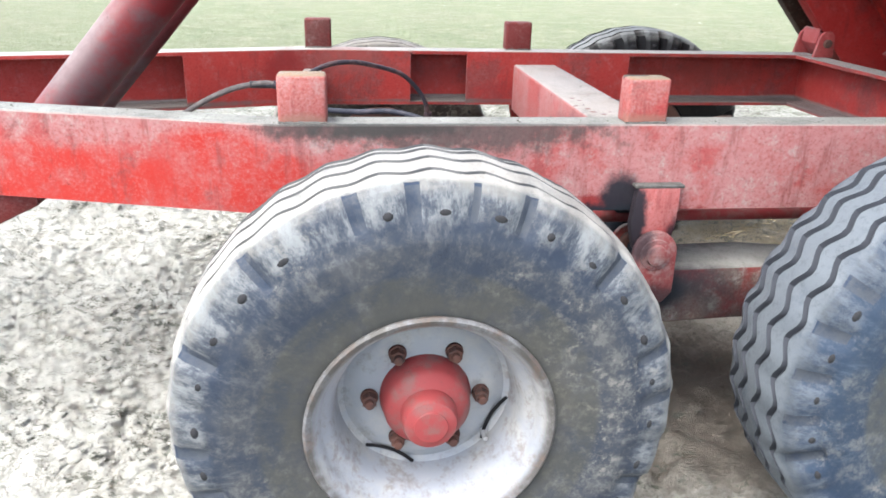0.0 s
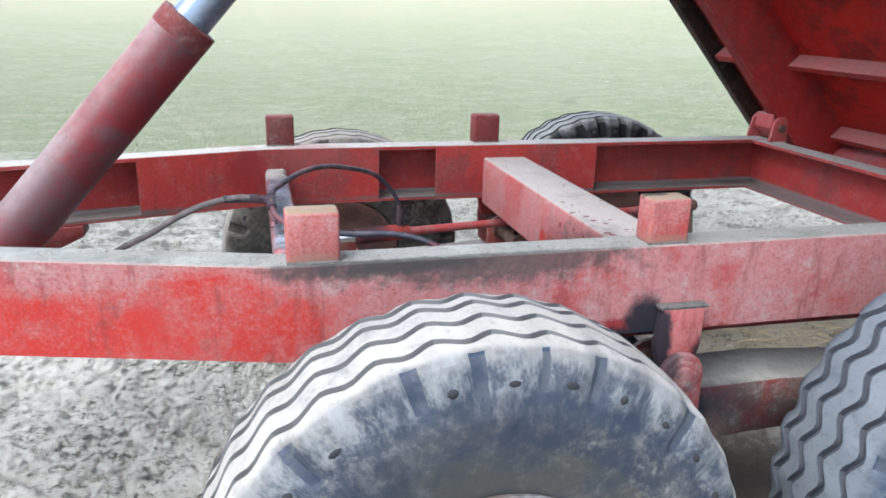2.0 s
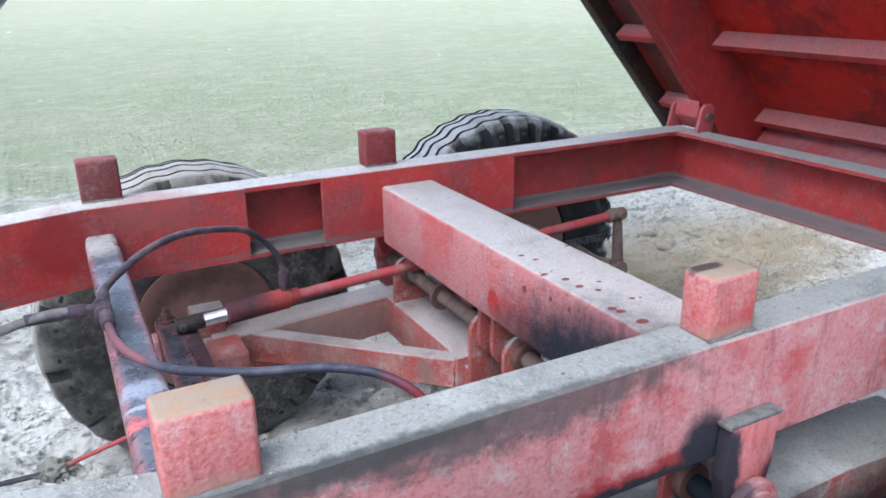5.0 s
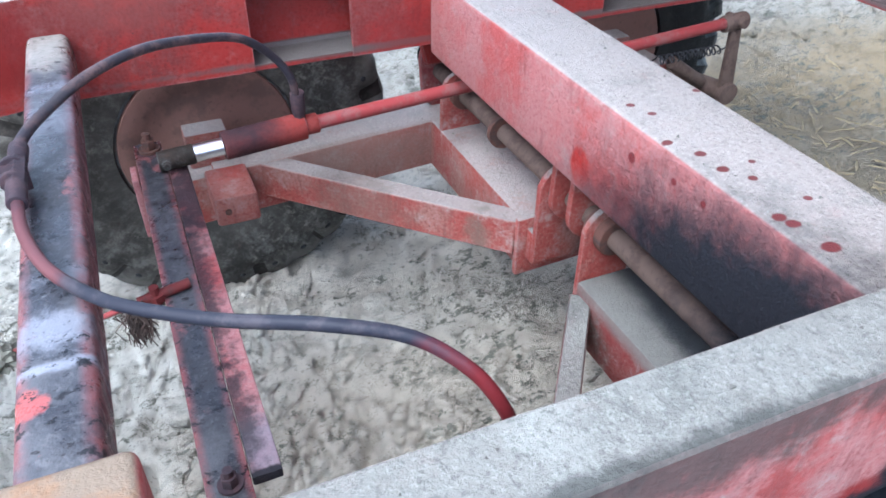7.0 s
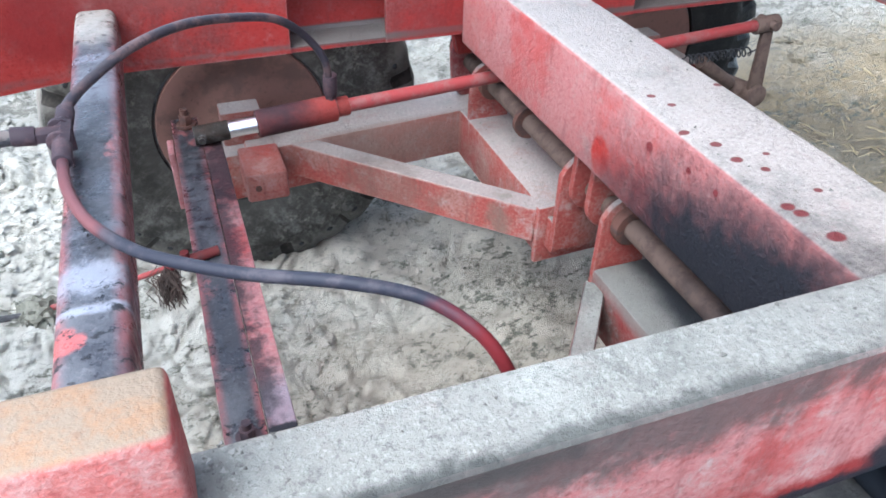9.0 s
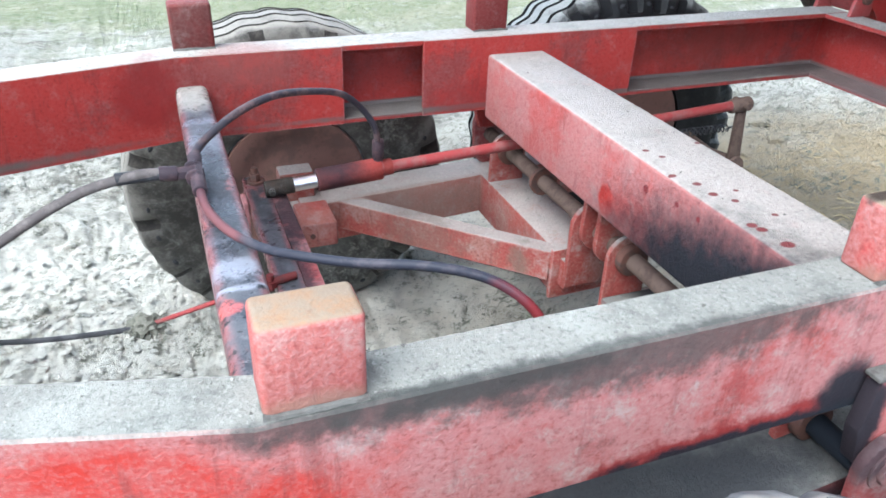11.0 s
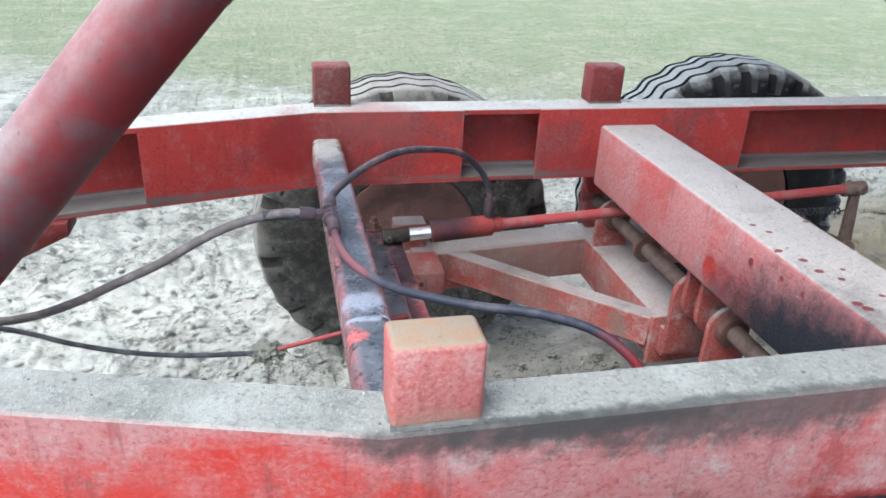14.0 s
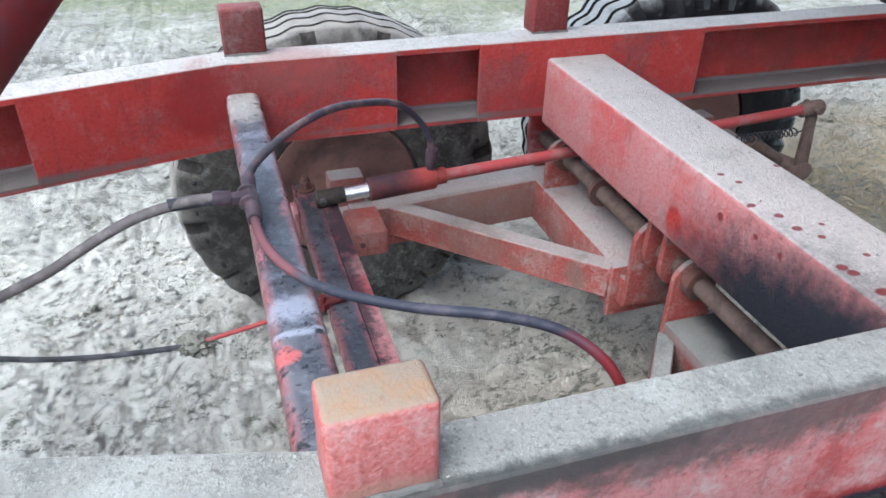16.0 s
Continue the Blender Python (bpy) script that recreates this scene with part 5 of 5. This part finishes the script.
def hoses():
    tee = part("hose_tee", bm_join(bm_rod((-0.106, 0.593, 0.840), (-0.106, 0.665, 0.840), 0.0115, 6, bevel=0.002), bm_rod((-0.142, 0.626, 0.843), (-0.106, 0.627, 0.841), 0.0110, 6, bevel=0.002),
                                   bm_rod((-0.106, 0.623, 0.819), (-0.106, 0.632, 0.844), 0.012, 8)), M_fitting, trailer, "rusty three-way hose union")
    for a, b, r in (((-0.106, 0.655, 0.840), (-0.104, 0.686, 0.843), 0.0115), ((-0.106, 0.599, 0.840), (-0.106, 0.564, 0.835), 0.0115), ((-0.135, 0.626, 0.843), (-0.162, 0.625, 0.846), 0.0118), ((-0.111, 0.641, 0.841), (-0.111, 0.648, 0.841), 0.0130), ((-0.111, 0.605, 0.840), (-0.111, 0.613, 0.840), 0.0130)):
        part("ferrule", bm_rod(a, b, r, 14, bevel=0.0015), M_fitting, tee)
    part("brake_hose", bm_tube(spline([(-0.106, 0.664, 0.841), (-0.101, 0.699, 0.845), (-0.075, 0.738, 0.856), (-0.014, 0.784, 0.879), (0.062, 0.858, 0.877), (0.149, 0.941, 0.850), (0.220, 0.995, 0.820), (0.273, 1.033, 0.769), (0.304, 1.042, 0.720), (0.313, 1.053, 0.672)]), 0.0074), M_hose, trailer, "dark rubber brake hose in a high loop")
    part("brake_hose", bm_tube(spline([(-0.106, 0.590, 0.839), (-0.106, 0.571, 0.836), (-0.101, 0.512, 0.830), (-0.079, 0.440, 0.828), (-0.040, 0.380, 0.827), (0.000, 0.335, 0.833), (0.065, 0.283, 0.840), (0.144, 0.229, 0.852), (0.211, 0.196, 0.841), (0.253, 0.160, 0.817), (0.279, 0.142, 0.772), (0.300, 0.157, 0.709), (0.309, 0.165, 0.667)]), 0.0069), M_hosered, trailer, "red-stained rubber brake hose")
    part("supply_hose", bm_tube(spline([(-0.152, 0.626, 0.845), (-0.191, 0.618, 0.851), (-0.260, 0.613, 0.840), (-0.310, 0.608, 0.822), (-0.356, 0.601, 0.800), (-0.406, 0.606, 0.769), (-0.480, 0.621, 0.730), (-0.559, 0.648, 0.683), (-0.659, 0.686, 0.637), (-0.760, 0.708, 0.628), (-0.880, 0.716, 0.682), (-1.000, 0.720, 0.760), (-1.200, 0.710, 0.800), (-1.5, 0.69, 0.78), (-1.9, 0.66, 0.72)]), 0.0080), M_hosegrey, trailer, "grey rubber supply hose")
    part("hose_ferrule", bm_rod((-0.152, 0.626, 0.845), (-0.226, 0.617, 0.848), 0.0100, 16, bevel=0.002), M_black, trailer)


hoses()


def brake_cable():
    c = thing("brake_cable", (-0.23, 0.750, 0.0), "thin black cable tied with frayed twine to a red rod", "cable")
    part("cable", bm_tube(spline([(-1.250, 0.740, 0.740), (-0.951, 0.761, 0.640), (-0.711, 0.776, 0.560), (-0.621, 0.775, 0.524), (-0.512, 0.768, 0.496), (-0.399, 0.760, 0.483), (-0.257, 0.751, 0.481), (-0.219, 0.749, 0.487)]), 0.0055, 8), M_black, c)
    part("pull_rod", bm_rod((-0.229, 0.749, 0.485), (-0.006, 0.680, 0.578), 0.0045, 10), M_hub, c, "thin red rod")
    random.seed(5)
    strands = []
    for k in range(300):
        d = Vector((random.gauss(0, 1), random.gauss(0, 0.8), random.gauss(-0.1, 0.9))).normalized()
        p = Vector((-0.235 + random.gauss(0, 0.010), 0.750, 0.484))
        e = d.orthogonal().normalized() * random.uniform(-0.01, 0.01)
        strands.append(bm_tube([p, p + d * 0.013 + e, p + d * random.uniform(0.015, 0.024) - Vector((0, 0, 0.004))], 0.0015, 3))
    core = bmesh.new()
    bmesh.ops.create_icosphere(core, subdivisions=3, radius=1.0)
    for v in core.verts:
        k = 0.0235 * (1.0 + 0.6 * noise.fractal(v.co * 2.5, 0.8, 2.1, 4))
        v.co = Vector((-0.235 + 1.3 * k * v.co.x, 0.750 + k * v.co.y, 0.483 + 0.9 * k * v.co.z))
    strands.append(core)
    part("twine_knot", bm_join(*strands), M_twine, c, "frayed twine knot")
    tuft = []
    for k in range(190):
        p = Vector((-0.034 + random.gauss(0, 0.006), 0.672 + random.gauss(0, 0.006), 0.566 + random.gauss(0, 0.005)))
        q = p + Vector((random.gauss(0, 0.007), random.gauss(0, 0.007), -random.uniform(0.015, 0.062)))
        tuft.append(bm_tube([p, p.lerp(q, 0.5) + Vector((random.gauss(0, 0.007), random.gauss(0, 0.006), 0)), q], 0.0009, 3))
    part("twine_tuft", bm_join(*tuft), M_tuft, c, "brown frayed tuft hanging by the bar")


brake_cable()

# ---- ram ----
def ram():
    foot, collar, tip = Vector((-0.893, MID - 0.03, 0.569)), Vector((-0.266, MID - 0.03, 1.279)), Vector((0.52, MID - 0.03, 2.17))
    d = (collar - foot).normalized()
    side = Vector((d.z, 0, -d.x))
    foot, collar, tip = foot - side * 0.005, collar - side * 0.005, tip - side * 0.005
    barrel = part("ram_barrel", bm_rod(foot, collar - d * 0.012, 0.067, 48), M_ram, trailer, "glossy dark red ram barrel")
    part("ram_collar", bm_join(bm_rod(collar - d * 0.05, collar, 0.0685, 48, bevel=0.003)), M_farstub, barrel)
    part("ram_rod", bm_rod(collar - d * 0.02, tip, 0.047, 48), M_ramrod, barrel, "blue-grey steel ram rod")
    beside = Vector((0, 0.27, 0)) + side * 0.032
    part("feed_pipe", bm_rod(foot + beside, collar + beside - d * 0.02, 0.036, 28, bevel=0.006), M_ram, barrel, "dark red pipe running beside the ram")


ram()

# ---- raised body ----
TIP_DIR = Vector((0.669, 0, -0.743))     # down along the floor to the hinge
TIP_NRM = Vector((0.743, 0, 0.669))      # out of the floor, towards the load
BODY_O = Vector((1.862, 0, 0.862))       # lower edge of the body's beams at the hinge end


def body():
    """The tipping body, drawn flat (u up along the floor, v across, w towards the load) and then laid on its slope."""
    lay = Matrix.Translation(BODY_O) @ Matrix(((-TIP_DIR.x, 0, TIP_NRM.x, 0), (0, 1, 0, 0), (-TIP_DIR.z, 0, TIP_NRM.z, 0), (0, 0, 0, 1)))
    y0, y1, length, deep = -0.41, 1.65, 3.4, 0.195

    def put(name, bm, mat, parent, label=""):
        bm.transform(lay)
        bmesh.ops.recalc_face_normals(bm, faces=bm.faces[:])
        return part(name, bm, mat, parent, label)

    floor = put("body_floor", bm_box((-0.25, y0, deep), (length, y1, deep + 0.006)), M_body, trailer, "dark red steel floor of the raised body")
    for v0, v1 in ((1.125, 1.178), (-0.070, 0.012)):
        sec = [(v0, 0.0), (v1, 0.0), (v1, 0.010), (v0 + 0.012, 0.010), (v0 + 0.012, deep - 0.010), (v1, deep - 0.010), (v1, deep - 0.001), (v0, deep - 0.001)]
        put("body_beam", bm_prism(sec, 0, -0.24, length - 0.1, 0.001), M_bodybeam, floor, "red channel under the body")
    for k in range(9):
        u = -0.108 + 0.358 * k
        put("floor_rib", bm_join(bm_box((u + 0.014, 0.013, deep - 0.062), (u + 0.022, 1.123, deep - 0.001)), bm_box((u, 0.013, deep - 0.062), (u + 0.014, 1.123, deep - 0.054))), M_bodybeam, floor)
        put("outrigger", bm_box((u, 1.180, deep - 0.06), (u + 0.03, y1 - 0.06, deep - 0.001), 0.003), M_bodybeam, floor)
        put("outrigger", bm_box((u, y0 + 0.06, deep - 0.06), (u + 0.03, -0.071, deep - 0.001), 0.003), M_bodybeam, floor)
    put("rear_cross_member", bm_box((-0.24, 0.013, deep - 0.10), (-0.155, 1.123, deep - 0.001), 0.004), M_hinge, floor, "pinkish red cross member at the body's rear")
    for a, b in ((y0, y0 + 0.045), (y1 - 0.045, y1)):
        put("side_rail", bm_box((-0.25, a, deep - 0.07), (length, b, deep - 0.001), 0.003), M_rail, floor, "blackened outer rail")
    for a, b in ((y0, y0 + 0.004), (y1 - 0.004, y1)):
        put("body_side", bm_box((-0.25, a, deep + 0.007), (length, b, deep + 0.6)), M_body, floor)
    put("headboard", bm_box((length - 0.005, y0 + 0.005, deep + 0.007), (length, y1 - 0.005, deep + 0.6)), M_body, floor)
    # flakes of an older blue coat
    random.seed(9)
    for u, v in ((0.787, 0.545), (0.066, 0.550), (0.072, 0.520), (0.052, 0.430), (0.600, 0.440), (0.045, 0.330)):
        pts = []
        for j in range(9):
            r = 0.006 + 0.009 * random.random()
            pts.append((u + r * math.cos(j * 0.7), v + 1.3 * r * math.sin(j * 0.7)))
        put("paint_flake", bm_prism(pts, 2, deep - 0.0035, deep - 0.001), M_blue, floor, "flake of old blue paint")
    # hinges on the rear corners: two cheeks on the chassis, a lug under the body, a pin through them
    for s, base in ((1, 0.0), (-1, 2 * MID)):
        def across(a, b):
            return sorted((base + s * a, base + s * b))
        side = [(1.740, TOP - 0.003), (1.818, TOP - 0.003), (1.812, 0.950), (1.798, 0.965), (1.770, 0.965), (1.756, 0.950)]
        h = part("hinge", bm_prism(side, 1, *across(1.112, 1.125), 0.003), M_hinge, trailer, "pinkish red hinge bracket")
        part("hinge_cheek", bm_prism(side, 1, *across(1.242, 1.255), 0.003), M_hinge, h)
        a, b = across(1.134, 1.234)
        put("hinge_lug", bm_prism([(0.045, -0.030), (0.055, -0.040), (0.115, -0.040), (0.150, -0.002), (0.150, -0.001), (0.045, -0.001)], 1, a, b, 0.004), M_hinge, h, "pinkish red lug under the body")
        part("hinge_pin", bm_rod((1.784, across(1.10, 1.27)[0], 0.923), (1.784, across(1.10, 1.27)[1], 0.923), 0.015, 16, bevel=0.002), M_rust, h)


body()


# ---- grit lying on the trailer's upper faces ----
def grit():
    random.seed(17)
    verts, faces = [], []
    tet = [(1, 1, 1), (1, -1, -1), (-1, 1, -1), (-1, -1, 1)]
    beds = ((-0.9, 1.6, NEAR_OUT + 0.012, NEAR_IN - 0.006, TOP, 380, 1), (0.645, 0.775, 0.10, 1.12, 0.832, 120, 0), (0.665, 0.77, 0.79, 1.19, 0.489, 120, 0), (0.15, 0.65, 1.222, 1.30, 0.0, 120, 2), (-0.02, 0.06, NEAR_OUT + 0.01, NEAR_IN, TOP, 90, 1))
    for x0, x1, y0, y1, z, count, form in beds:
        for _ in range(count):
            x, y = random.uniform(x0, x1), random.uniform(y0, y1)
            if form == 1:
                y += taper(x)
                if -0.104 < x < 0.006 or 0.62 < x < 0.715:
                    continue
            zz = arm_top(x) if form == 2 else z
            s = 0.0005 + 0.0016 * random.random() ** 4
            base, turn = len(verts), Matrix.Rotation(random.random() * 6.28, 3, "Z") @ Matrix.Rotation(random.random() * 6.28, 3, "X")
            for c in tet:
                q = turn @ Vector(c) * s * random.uniform(0.7, 1.3)
                verts.append((x + q.x, y + q.y, zz + 0.4 * s + 0.7 * q.z))
            faces += [[base + i for i in f] for f in ((0, 1, 2), (0, 3, 1), (0, 2, 3), (1, 3, 2))]
    me = bpy.data.meshes.new("grit")
    me.from_pydata(verts, [], faces)
    me.materials.append(M_grit)
    tagged(new("grit", me), "dark and pale grit on the trailer's dusty tops", "grit", kind="stuff")


grit()


# ---- clods and grass ----
def loose_mud():
    random.seed(3)
    verts, faces = [], []
    ico = bmesh.new()
    bmesh.ops.create_icosphere(ico, subdivisions=1, radius=1.0)
    iv = [v.co.copy() for v in ico.verts]
    fc = [[v.index for v in f.verts] for f in ico.faces]
    ico.free()
    for n in range(27000):
        x, y = (random.uniform(-1.9, 3.4), random.uniform(-0.5, 4.4)) if n < 15000 else (random.uniform(-0.7, 1.9), random.uniform(0.0, 1.9))
        s = 0.0028 + 0.010 * random.random() ** 4 * (1.0 + 0.5 * (random.random() < 0.08))
        z = lie(x, y) + rugged(x, y)
        a, flat = random.random() * 6.28, 0.35 + 0.3 * random.random()
        ca, sa = math.cos(a), math.sin(a)
        base = len(verts)
        for c in iv:
            k = s * (0.7 + 0.6 * random.random())
            verts.append((x + k * 1.4 * (c.x * ca - c.y * sa), y + k * 1.4 * (c.x * sa + c.y * ca), z + 0.2 * s + k * flat * c.z))
        faces += [[base + i for i in f] for f in fc]
    # heaps of small clods, thrown up in patches between the wheels
    for _ in range(46):
        hx, hy, hr, many = random.uniform(-0.1, 1.2), random.uniform(0.5, 1.75), random.uniform(0.03, 0.09), random.randint(14, 46)
        for _ in range(many):
            x, y = hx + random.gauss(0, 1.5 * hr), hy + random.gauss(0, hr)
            s = 0.004 + 0.012 * random.random() ** 3
            z = lie(x, y) + rugged(x, y)
            base = len(verts)
            for c in iv:
                k = s * (0.65 + 0.7 * random.random())
                verts.append((x + 1.3 * k * c.x, y + k * c.y, z + 0.3 * s + 0.8 * k * c.z))
            faces += [[base + i for i in f] for f in fc]
    # flat lumps and broken plates of crust
    for n in range(330):
        x, y = (random.gauss(0.60, 0.20), random.gauss(1.34, 0.17)) if n < 120 else (random.uniform(-1.2, 2.6), random.uniform(0.1, 3.4))
        s = 0.008 + 0.034 * random.random() ** 2
        z = lie(x, y) + rugged(x, y)
        a, tx, ty, m = random.random() * 6.28, random.gauss(0, 0.14), random.gauss(0, 0.14), random.choice((7, 8, 9))
        rim = [(s * random.uniform(0.72, 1.12), a + 6.2832 * k / m) for k in range(m)]
        base, th = len(verts), s * random.uniform(0.3, 0.5)
        for lift, f in ((-0.006, 1.05), (0.65 * th, 1.0), (th, 0.78)):
            verts += [(x + f * r * 1.3 * math.cos(q), y + f * r * math.sin(q), z + lift + tx * r * math.cos(q) + ty * r * math.sin(q) + random.uniform(-0.05, 0.05) * s) for r, q in rim]
        for lo in (base, base + m):
            faces += [[lo + k, lo + (k + 1) % m, lo + m + (k + 1) % m, lo + m + k] for k in range(m)]
        faces.append([base + 2 * m + k for k in range(m)])
    me = bpy.data.meshes.new("mud_clods")
    me.from_pydata(verts, [], faces)
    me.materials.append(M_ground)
    tagged(new("mud_clods", me), "loose crumbs and flakes of dry pale mud on the ground", "clods", kind="stuff")


loose_mud()


def grass():
    random.seed(4)
    verts, faces = [], []
    n = 0
    while n < 90000:
        u = random.random()
        x, y = random.uniform(-8, 11), 3.0 + 24.0 * u ** 1.7
        if random.random() < u ** 2:
            continue
        edge = y + 0.42 * min(x, 0.6) + 3.2 * 0.5 * noise.fractal(Vector((x, y, 0)) * 0.9, 0.9, 2.0, 3)
        if edge < 4.3 + random.random() * 1.2 or (edge < 5.9 and random.random() < 0.5):
            continue
        n += 1
        z = lie(x, y) + (rugged(x, y) if y < 12 else 0)
        a, h = random.random() * 6.28, 0.010 + 0.022 * random.random()
        w = 0.0016 + 0.0016 * random.random()
        lx, ly = random.gauss(0, 0.02), random.gauss(0, 0.02)
        b = len(verts)
        verts += [(x - w * math.cos(a), y - w * math.sin(a), z), (x + w * math.cos(a), y + w * math.sin(a), z), (x + lx, y + ly, z + h)]
        faces.append((b, b + 1, b + 2))
    me = bpy.data.meshes.new("grass")
    me.from_pydata(verts, [], faces)
    me.materials.append(M_grass)
    tagged(new("grass", me), "short pale green grass at the field's edge", "grass", kind="stuff")


grass()


# ---- far hedge and trees ----
def tree_mesh(seed, height):
    """A bare tree: a leaning trunk, splayed limbs, and boughs ending in fine twigs."""
    rnd = random.Random(seed)
    trunk, crown = bmesh.new(), bmesh.new()

    def limb(bm, a, b, r0, r1, n):
        d = (b - a).normalized()
        u = d.orthogonal().normalized()
        w = d.cross(u)
        rings = [[bm.verts.new(p + r * (math.cos(6.2832 * k / n) * u + math.sin(6.2832 * k / n) * w)) for k in range(n)] for p, r in ((a, r0), (b, r1))]
        for k in range(n):
            bm.faces.new((rings[0][k], rings[0][(k + 1) % n], rings[1][(k + 1) % n], rings[1][k]))

    def grow(p, d, ln, r, depth):
        bend = Vector((rnd.gauss(0, 0.16), rnd.gauss(0, 0.16), rnd.gauss(0.05, 0.1)))
        mid = p + d * ln * 0.5
        q = mid + (d + bend).normalized() * ln * 0.5
        bm = trunk if depth < 2 else crown
        limb(bm, p, mid, r, r * 0.85, 6 if depth < 2 else 3)
        limb(bm, mid, q, r * 0.85, r * 0.65, 6 if depth < 2 else 3)
        if depth == 4:
            return
        for k in range((7, 6, 6, 4)[depth]):
            t = Vector((rnd.gauss(0, 0.8), rnd.gauss(0, 0.8), rnd.gauss(0.15, 0.3)))
            grow(p.lerp(q, rnd.uniform(0.45 if depth == 0 else 0.2, 1.0)), (d + t).normalized(), ln * rnd.uniform(0.55, 0.95), max(r * 0.5, 0.014), depth + 1)

    grow(Vector((0, 0, -0.4)), Vector((rnd.gauss(0, 0.08), 0, 1)).normalized(), height * 0.42, height * 0.026, 0)
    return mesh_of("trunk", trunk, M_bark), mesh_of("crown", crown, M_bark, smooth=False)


def far_edge():
    kinds = [tree_mesh(s, 6.0) for s in (1, 2, 3)]
    random.seed(21)
    # bearing in degrees, height and breadth
    stand = [(-19, 4.5, 1.0), (-15, 5.0, 1.1), (-11, 3.6, 1.4), (-7, 4.2, 1.2), (-2.2, 3.2, 1.6), (-0.5, 3.4, 1.5), (1.5, 4.4, 1.1), (3.4, 4.8, 1.1), (4.8, 5.2, 1.0), (6.0, 3.4, 1.7), (7.3, 4.6, 1.1), (8.4, 3.4, 1.3), (9.7, 6.4, 0.8), (10.6, 3.2, 1.2), (14.2, 5.8, 0.9),
             (16.4, 2.7, 1.7), (17.9, 3.0, 1.5), (19.7, 3.9, 1.6), (20.7, 6.4, 0.8), (21.6, 2.6, 1.5), (24.3, 6.0, 0.75), (25.3, 4.6, 0.9), (28.2, 4.3, 1.3), (31, 5.0, 1.1), (35, 4.0, 1.2), (39, 5.5, 1.0)]
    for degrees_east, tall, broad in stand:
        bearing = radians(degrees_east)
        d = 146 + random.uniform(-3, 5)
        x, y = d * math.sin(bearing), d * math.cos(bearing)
        t = thing("bare_tree", (x, y, lie(x, y) - 0.2), "bare winter tree in the far hedge, greyed by painted haze", "tree", "trees along the far hedge")
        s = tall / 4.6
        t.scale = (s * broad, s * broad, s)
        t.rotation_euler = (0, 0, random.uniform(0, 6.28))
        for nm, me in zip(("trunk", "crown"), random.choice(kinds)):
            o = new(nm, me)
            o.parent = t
    verts, faces = [], []
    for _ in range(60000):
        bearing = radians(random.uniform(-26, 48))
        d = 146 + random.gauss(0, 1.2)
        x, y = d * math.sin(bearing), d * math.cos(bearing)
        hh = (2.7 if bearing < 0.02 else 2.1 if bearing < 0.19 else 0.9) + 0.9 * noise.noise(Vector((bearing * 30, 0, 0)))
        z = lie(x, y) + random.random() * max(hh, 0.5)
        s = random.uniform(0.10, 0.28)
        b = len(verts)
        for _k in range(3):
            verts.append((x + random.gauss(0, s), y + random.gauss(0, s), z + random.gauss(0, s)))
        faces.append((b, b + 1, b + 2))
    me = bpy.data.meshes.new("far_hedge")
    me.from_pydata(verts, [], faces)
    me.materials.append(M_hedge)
    tagged(new("far_hedge", me), "bare hedge along the far edge of the field, haze painted into its grey", "hedge", kind="stuff")


far_edge()


def far_hill():
    """A pale ridge beyond the hedge, its haze put into the colour."""
    verts, faces = [], []
    n = 90
    for k in range(n + 1):
        b = radians(-45 + 110 * k / n)
        h = 52 + 24 * math.exp(-((math.degrees(b) - 11) / 9) ** 2) + 7 * noise.fractal(Vector((b * 6, 3, 0)), 0.9, 2.0, 4)
        for d, z in ((1150, -40.0), (1300, h * 0.7), (1420, h)):
            verts.append((d * math.sin(b), d * math.cos(b), z))
    for k in range(n):
        for r in range(2):
            a = 3 * k + r
            faces.append((a, a + 3, a + 4, a + 1))
    me = bpy.data.meshes.new("backdrop")
    me.from_pydata(verts, [], faces)
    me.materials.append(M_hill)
    me.polygons.foreach_set("use_smooth", [True] * len(me.polygons))
    tagged(new("backdrop", me), "hills beyond the field, pale blue with painted haze", "hills", kind="structure")


far_hill()


# ---- chaff on the near rocking beam ----
def spilled_straw():
    random.seed(77)
    stems = []
    for k in range(260):
        x, y = random.gauss(2.05, 0.28), random.gauss(1.15, 0.30)
        p = Vector((x, y, lie(x, y) + rugged(x, y) + 0.006 + random.random() * 0.006))
        d = Vector((random.gauss(0, 1), random.gauss(0, 1), random.gauss(0, 0.15))).normalized() * random.uniform(0.02, 0.09)
        stems.append(bm_tube([p, p + d * 0.5 + Vector((0, 0, 0.004)), p + d], random.uniform(0.0012, 0.0022), 3))
    tagged(new("straw", mesh_of("straw", bm_join(*stems), M_straw)), "short pale straw stems spilled on the brown ground", "straw", kind="stuff")


spilled_straw()
